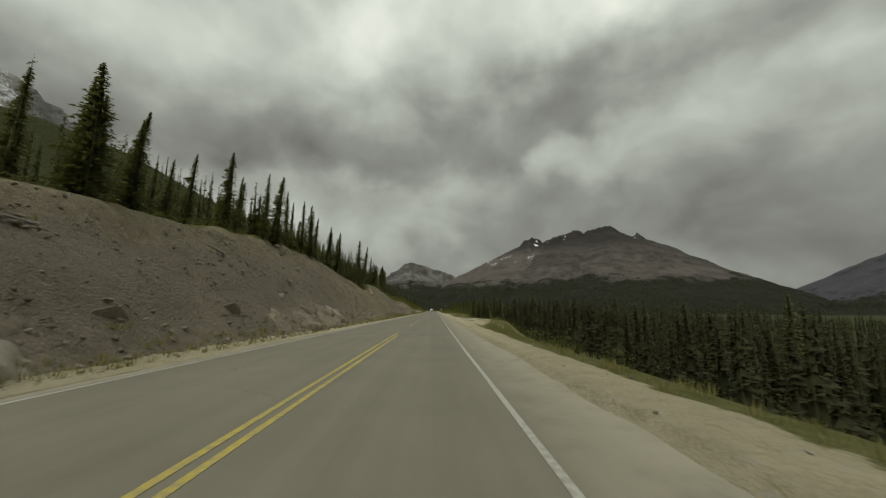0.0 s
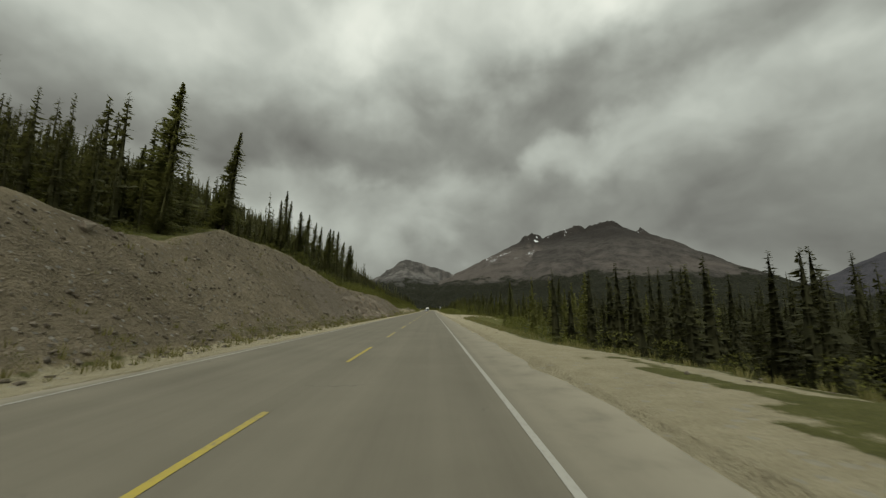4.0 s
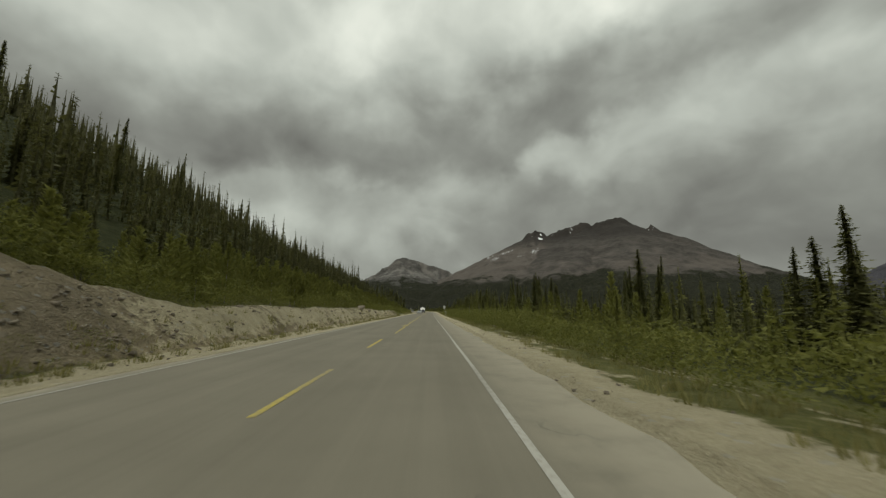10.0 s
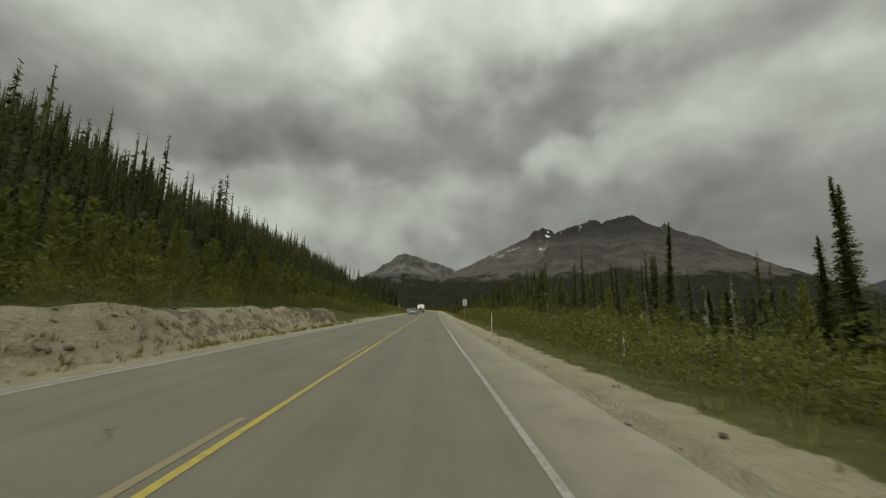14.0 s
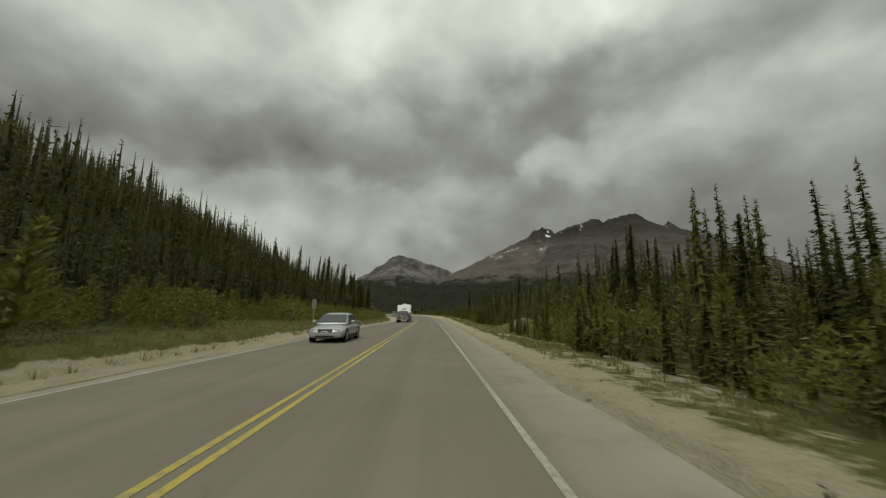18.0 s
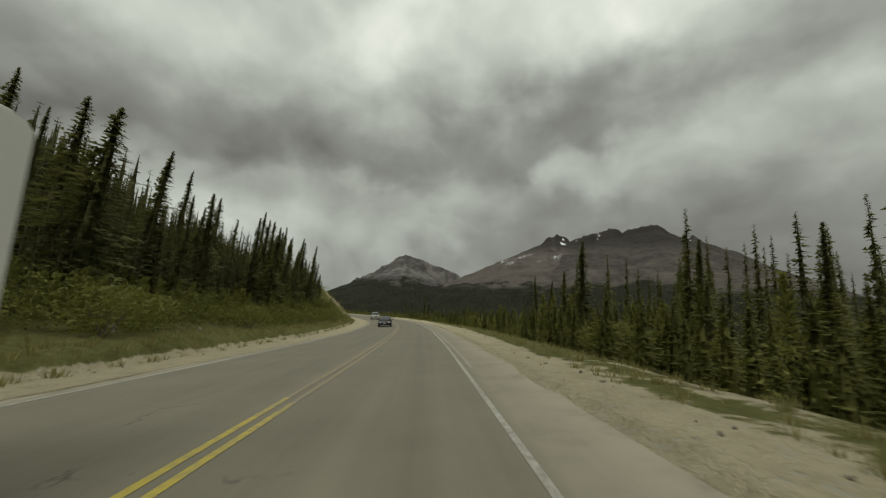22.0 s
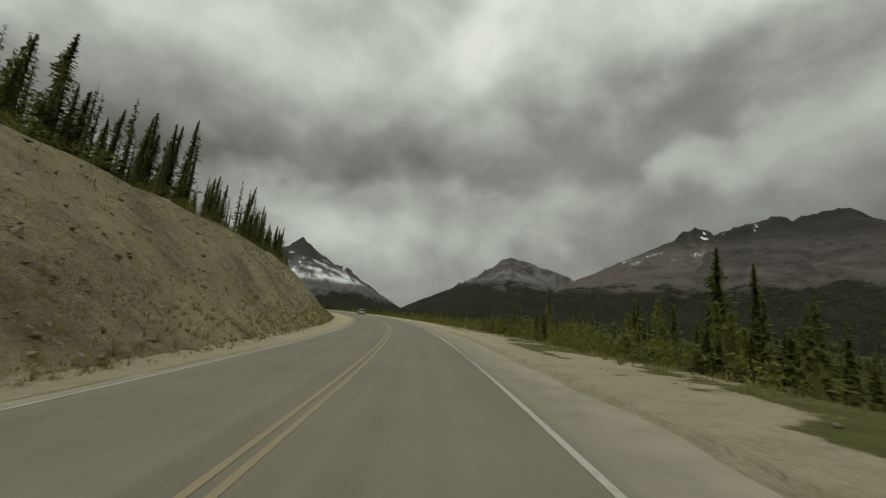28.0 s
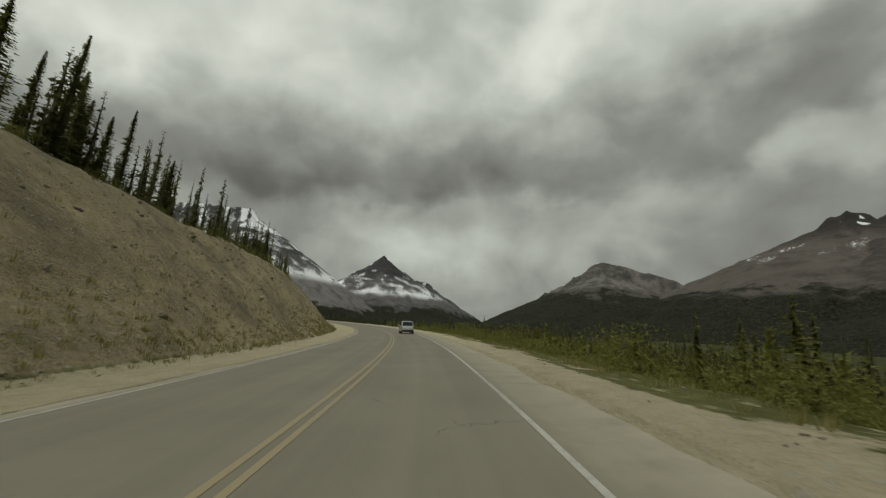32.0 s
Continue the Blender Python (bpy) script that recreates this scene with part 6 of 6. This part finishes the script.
    for i in range(4):
        z = gz - (0.12 if suv else 0.05) + i * (0.07 if suv else 0.035)
        part("grille_bar", block(L + 0.03, L + 0.045, -W * 0.36, W * 0.36, z, z + 0.014, 0.003), CHROME, grille)
    part("air_intake", block(L + 0.0, L + 0.06, -W * 0.5, W * 0.5, g0 + 0.10, g0 + 0.2, 0.02), TRIM, root)
    for x, sgn in ((L + 0.06, 1), (-L - 0.06, -1)):
        plate = part("number_plate", block(x - 0.008, x + 0.008, -0.16, 0.16, g0 + 0.36 - 0.12 * (sgn > 0), g0 + 0.5 - 0.12 * (sgn > 0), 0.004), PLATE, root)
        part("plate_bar", block(x - 0.011, x + 0.011, -0.11, 0.11, g0 + 0.41 - 0.12 * (sgn > 0), g0 + 0.45 - 0.12 * (sgn > 0), 0), DARK_INK, plate)
    if suv:
        for side in (1, -1):
            part("roof_rail", rod((xtr + 0.15, side * wt * 0.86, H + 0.03), (xtf - 0.1, side * wt * 0.86, H + 0.03), 0.022), TRIM, root)
    for x in (L * 0.63, -L * 0.58):
        for side in (1, -1):
            wheel(root, x, side, W - 0.11, r)
    tagged(root, label, "car", "cars on the road")
    park(root, s, d, oncoming)
    return root


car("sedan", "silver four-door sedan in the oncoming lane", 358.7, -5.2, True, SILVER, 4.75, 1.82, 1.46)
car("suv", "large warm-silver sport utility vehicle in the oncoming lane", 519.0, -4.2, True, SILVER_SUV, 5.4, 2.0, 1.92, suv=True)
car("dark_sedan", "black sedan with a chrome-barred grille in the oncoming lane", 467.5, -4.2, True, BLACK_PAINT, 4.8, 1.85, 1.47)
car("lead_suv", "silver sport utility vehicle driving ahead in the same lane", 656.0, 0.0, False, SILVER, 4.7, 1.88, 1.75, suv=True)


def pickup(s, d):
    """A dark pickup with a tubular grille guard, nose along x."""
    root = new("pickup_truck")
    W = 1.0
    part("body", loft([(-2.95, 0.90, 0.5, 1.25), (-2.9, 0.97, 0.45, 1.32), (-1.0, W, 0.42, 1.34), (0.9, W, 0.42, 1.34), (1.25, W, 0.42, 1.32), (2.5, 0.97, 0.45, 1.22), (2.85, 0.93, 0.5, 1.14), (2.95, 0.84, 0.55, 1.05)], 6.0), CHARCOAL, root)
    part("cabin", loft([(-1.15, 0.92, 1.2, 1.36), (-1.0, 0.83, 1.2, 1.9), (-0.2, 0.84, 1.2, 1.95), (0.55, 0.82, 1.2, 1.9), (1.25, 0.92, 1.2, 1.36)], 6.0), CHARCOAL, root)
    glass_quad("windscreen", [(1.22, -0.80, 1.40), (1.22, 0.80, 1.40), (0.66, 0.74, 1.84), (0.66, -0.74, 1.84)], root, depth=0.04)
    glass_quad("rear_window", [(-1.14, 0.78, 1.42), (-1.14, -0.78, 1.42), (-1.03, -0.72, 1.82), (-1.03, 0.72, 1.82)], root, depth=0.03)
    for side in (1, -1):
        for b0, t0, b1, t1 in ((1.05, 0.5, 0.10, 0.10), (0.05, 0.05, -0.95, -0.9)):
            pts = [(b0, side * 0.925, 1.40), (b1, side * 0.925, 1.40), (t1, side * 0.865, 1.83), (t0, side * 0.865, 1.83)]
            glass_quad("side_window", pts if side < 0 else pts[::-1], root)
        part("headlamp", block(2.72, 2.94, side * 0.70 - 0.2, side * 0.70 + 0.18, 0.86, 1.08, 0.05), LAMP_CLEAR, root, "clear headlamp")
        part("tow_mirror", block(0.95, 1.05, side * 1.26 - 0.13, side * 1.26 + 0.13, 1.36, 1.70, 0.03), CHROME, root)
        part("mirror_arm", rod((1.0, side * 0.95, 1.42), (1.0, side * 1.2, 1.46), 0.025), TRIM, root)
        part("running_board", block(-0.9, 1.2, side * 1.02 - 0.08, side * 1.02 + 0.08, 0.36, 0.43, 0.02), CHROME, root)
        part("tail_lamp", block(-2.98, -2.86, side * 0.86 - 0.09, side * 0.86 + 0.1, 0.85, 1.25, 0.02), LAMP_RED, root)
        for hx in (0.15, -0.85):
            part("door_handle", block(hx, hx + 0.2, side * 1.0 - 0.01, side * 1.0 + 0.03, 1.16, 1.2, 0.01), CHROME, root)
        for x in (1.95, -1.75):
            wheel(root, x, side, 0.88, 0.41, 0.26)
    grille = part("grille", block(2.86, 2.99, -0.5, 0.5, 0.72, 1.10, 0.03), TRIM, root)
    for i in range(4):
        part("grille_bar", block(2.99, 3.01, -0.48, 0.48, 0.76 + 0.085 * i, 0.79 + 0.085 * i, 0.004), CHROME, grille)
    part("front_bumper", block(2.85, 3.08, -0.98, 0.98, 0.46, 0.70, 0.05), CHROME, root, "chrome bumper")
    guard = part("grille_guard", rod((3.16, -0.95, 0.80), (3.16, 0.95, 0.80), 0.035), GUARD_STEEL, root, "tubular steel grille guard")
    for z in (0.62, 0.96, 1.1):
        part("guard_bar", rod((3.16, -0.9, z), (3.16, 0.9, z), 0.028), GUARD_STEEL, guard)
    for y in (-0.42, 0.42):
        part("guard_upright", block(3.10, 3.2, y - 0.03, y + 0.03, 0.5, 1.16, 0.01), TRIM, guard)
    plate = part("number_plate", block(3.085, 3.1, -0.16, 0.16, 0.50, 0.64, 0.004), PLATE, root)
    part("plate_bar", block(3.09, 3.105, -0.11, 0.11, 0.55, 0.59, 0), DARK_INK, plate)
    part("tonneau", block(-2.85, -1.2, -0.92, 0.92, 1.32, 1.37, 0.02), TRIM, root)
    tagged(root, "charcoal pickup truck with a steel grille guard towing a trailer", "truck", "cars on the road")
    park(root, s, d, True)


def travel_trailer(s, d):
    """A white box trailer with a raked front, windows, door and twin axles."""
    root = new("travel_trailer")
    W = 1.22
    side = [(-3.6, 0.75), (-3.6, 3.05), (-3.45, 3.15), (2.6, 3.15), (2.9, 3.05), (3.55, 1.75), (3.6, 1.55), (3.35, 0.75)]
    bm = bmesh.new()
    a = [bm.verts.new((x, -W, z)) for x, z in side]
    b = [bm.verts.new((x, W, z)) for x, z in side]
    bm.faces.new(a)
    bm.faces.new(b[::-1])
    for i in range(len(side)):
        j = (i + 1) % len(side)
        bm.faces.new((a[j], a[i], b[i], b[j]))
    bmesh.ops.recalc_face_normals(bm, faces=bm.faces[:])
    bmesh.ops.bevel(bm, geom=bm.edges[:], offset=0.05, segments=2, affect="EDGES", clamp_overlap=True)
    part("body", bm, TRAILER_WHITE, root)
    part("air_conditioner", block(-0.5, 0.5, -0.4, 0.4, 3.14, 3.42, 0.07, 0.1), TRAILER_WHITE, root)
    part("front_panel", block(3.36, 3.62, -1.16, 1.16, 0.80, 1.5, 0.03), mat_plain("grey_trailer_panel", (0.16, 0.16, 0.155), 0.5), root, "grey lower front panel")
    part("front_trim", block(3.52, 3.66, -1.2, 1.2, 1.52, 1.57, 0.01), CHROME, root)
    for y in (-1.0, 0.0, 0.12, -0.12, 1.0):
        part("clearance_light", block(2.88, 2.96, y - 0.05, y + 0.05, 3.0, 3.04, 0.008), mat_amber, root)
    # the maker's mark on the raked front, as plain strokes
    for y0, y1, z0, z1 in ((-0.42, 0.30, 2.30, 2.36), (-0.30, 0.42, 2.40, 2.48), (-0.10, 0.5, 2.22, 2.25)):
        zc = (z0 + z1) / 2
        x = 2.9 + (3.05 - zc) / 1.3 * 0.65 + 0.015
        bar = block(-0.01, 0.01, y0, y1, -(z1 - z0) / 2, (z1 - z0) / 2, 0)
        bmesh.ops.transform(bar, matrix=pose(x, 0, zc, 0, -27, 0), verts=bar.verts)
        part("mark_stroke", bar, DARK_INK, root)
    for y in (1, -1):
        for x0, x1, z0, z1 in ((1.4, 2.3, 1.7, 2.4), (-0.4, 0.3, 1.9, 2.4), (-2.8, -1.7, 1.7, 2.4)):
            frame_ = part("window_frame", block(x0 - 0.04, x1 + 0.04, y * W - 0.02, y * W + 0.02, z0 - 0.04, z1 + 0.04, 0.01), TRIM, root)
            part("pane", block(x0, x1, y * W - 0.03, y * W + 0.03, z0, z1, 0.01), GLASS, frame_)
        part("skirt", block(-3.4, 3.2, y * W - 0.02, y * W + 0.02, 0.62, 0.95, 0.01), mat_grey_skirt, root)
        for x in (-0.75, 0.1):
            wheel(root, x, y, 1.02, 0.34, 0.22)
        part("tail_lamp", block(-3.66, -3.58, y * 1.0 - 0.12, y * 1.0 + 0.12, 1.0, 1.2, 0.02), LAMP_RED, root)
    door = part("door", block(0.55, 1.2, -W - 0.03, -W + 0.02, 0.85, 2.65, 0.02), TRAILER_WHITE, root)
    part("door_handle", block(0.62, 0.68, -W - 0.06, -W - 0.03, 1.65, 1.8, 0.01), TRIM, door)
    part("rear_bumper", block(-3.78, -3.62, -1.1, 1.1, 0.55, 0.68, 0.02), TRIM, root)
    part("drawbar", block(3.3, 4.6, -0.06, 0.06, 0.5, 0.62, 0.01), TRIM, root)
    tagged(root, "white travel trailer with a raked front and grey lower panel", "trailer", "cars on the road")
    park(root, s, d, True)


mat_amber = mat_plain("amber_lamp_lens", (0.5, 0.18, 0.02), 0.3, 0, 0.1, 10)
mat_grey_skirt = mat_plain("grey_skirt", (0.22, 0.22, 0.21), 0.5)
pickup(404.5, -4.6)
travel_trailer(412.1, -4.6)

# ---- signs and posts ----
STEEL = mat_plain("galvanised_steel", (0.30, 0.30, 0.29), 0.45, 0.6, 0.2, 12)
SIGN_WHITE = mat_plain("white_sign_face", (0.66, 0.66, 0.63), 0.45, 0, 0.08, 4)
POST_WOOD = mat_plain("weathered_post", (0.24, 0.20, 0.14), 0.9, 0, 0.35, 14)


def road_sign(name, s, d, low, high, width, facing, label, lines=True):
    root = new(name)
    x, y, z = spot(s, d)
    root.matrix_basis = pose(x, y, z, 0, 0, heading_at(s) + facing)
    base = -z
    part("post", block(-0.035, 0.035, -0.03, 0.03, -0.4, high + base - 0.06, 0.008), POST_WOOD if not lines else STEEL, root)
    panel = part("panel", block(-width / 2, width / 2, -0.052, -0.034, low + base, high + base, 0.006), SIGN_WHITE if lines else STEEL, root)
    if lines:
        part("border", block(-width / 2 + 0.02, width / 2 - 0.02, -0.055, -0.05, high + base - 0.045, high + base - 0.03, 0), DARK_INK, panel)
        for k, (u, w) in enumerate(((0.84, 0.8), (0.70, 0.36), (0.58, 0.34), (0.42, 0.5), (0.28, 0.66), (0.14, 0.8))):
            zz = low + base + u * (high - low)
            part("text_bar", block(-width * w / 2, width * w / 2, -0.056, -0.051, zz - 0.03, zz + 0.03, 0), DARK_INK, panel)
    for zz in (low + 0.15, high - 0.15):
        part("bolt", rod((0, -0.06, zz + base), (0, -0.03, zz + base), 0.012), STEEL, panel)
    return tagged(root, label, "sign")


road_sign("road_sign", 321.0, 4.9, 2.0, 3.0, 0.62, 0, "white rectangular road sign with dark lettering on a steel post")
road_sign("sign_back", 369.2, -9.7, 1.75, 2.5, 0.34, 180, "bare metal back of a small sign on a wooden post", lines=False)


def marker_post(s, d, height, label):
    x, y, z = spot(s, d)
    root = new("marker_post")
    root.matrix_basis = pose(x, y, z, 2, 1, heading_at(s))
    part("shaft", block(-0.028, 0.028, -0.025, 0.025, -0.3, height, 0.01, 0.15), SIGN_WHITE, root)
    part("reflector", block(-0.022, 0.022, -0.032, -0.026, height - 0.22, height - 0.08, 0.004), STEEL, root)
    return tagged(root, label, "post", "delineator posts")


for s, d, h in ((290, 4.3, 1.3), (276, 6.8, 1.1), (577, 8.4, 1.9)):
    marker_post(s, d, h, "slim pale marker post beside the shoulder")
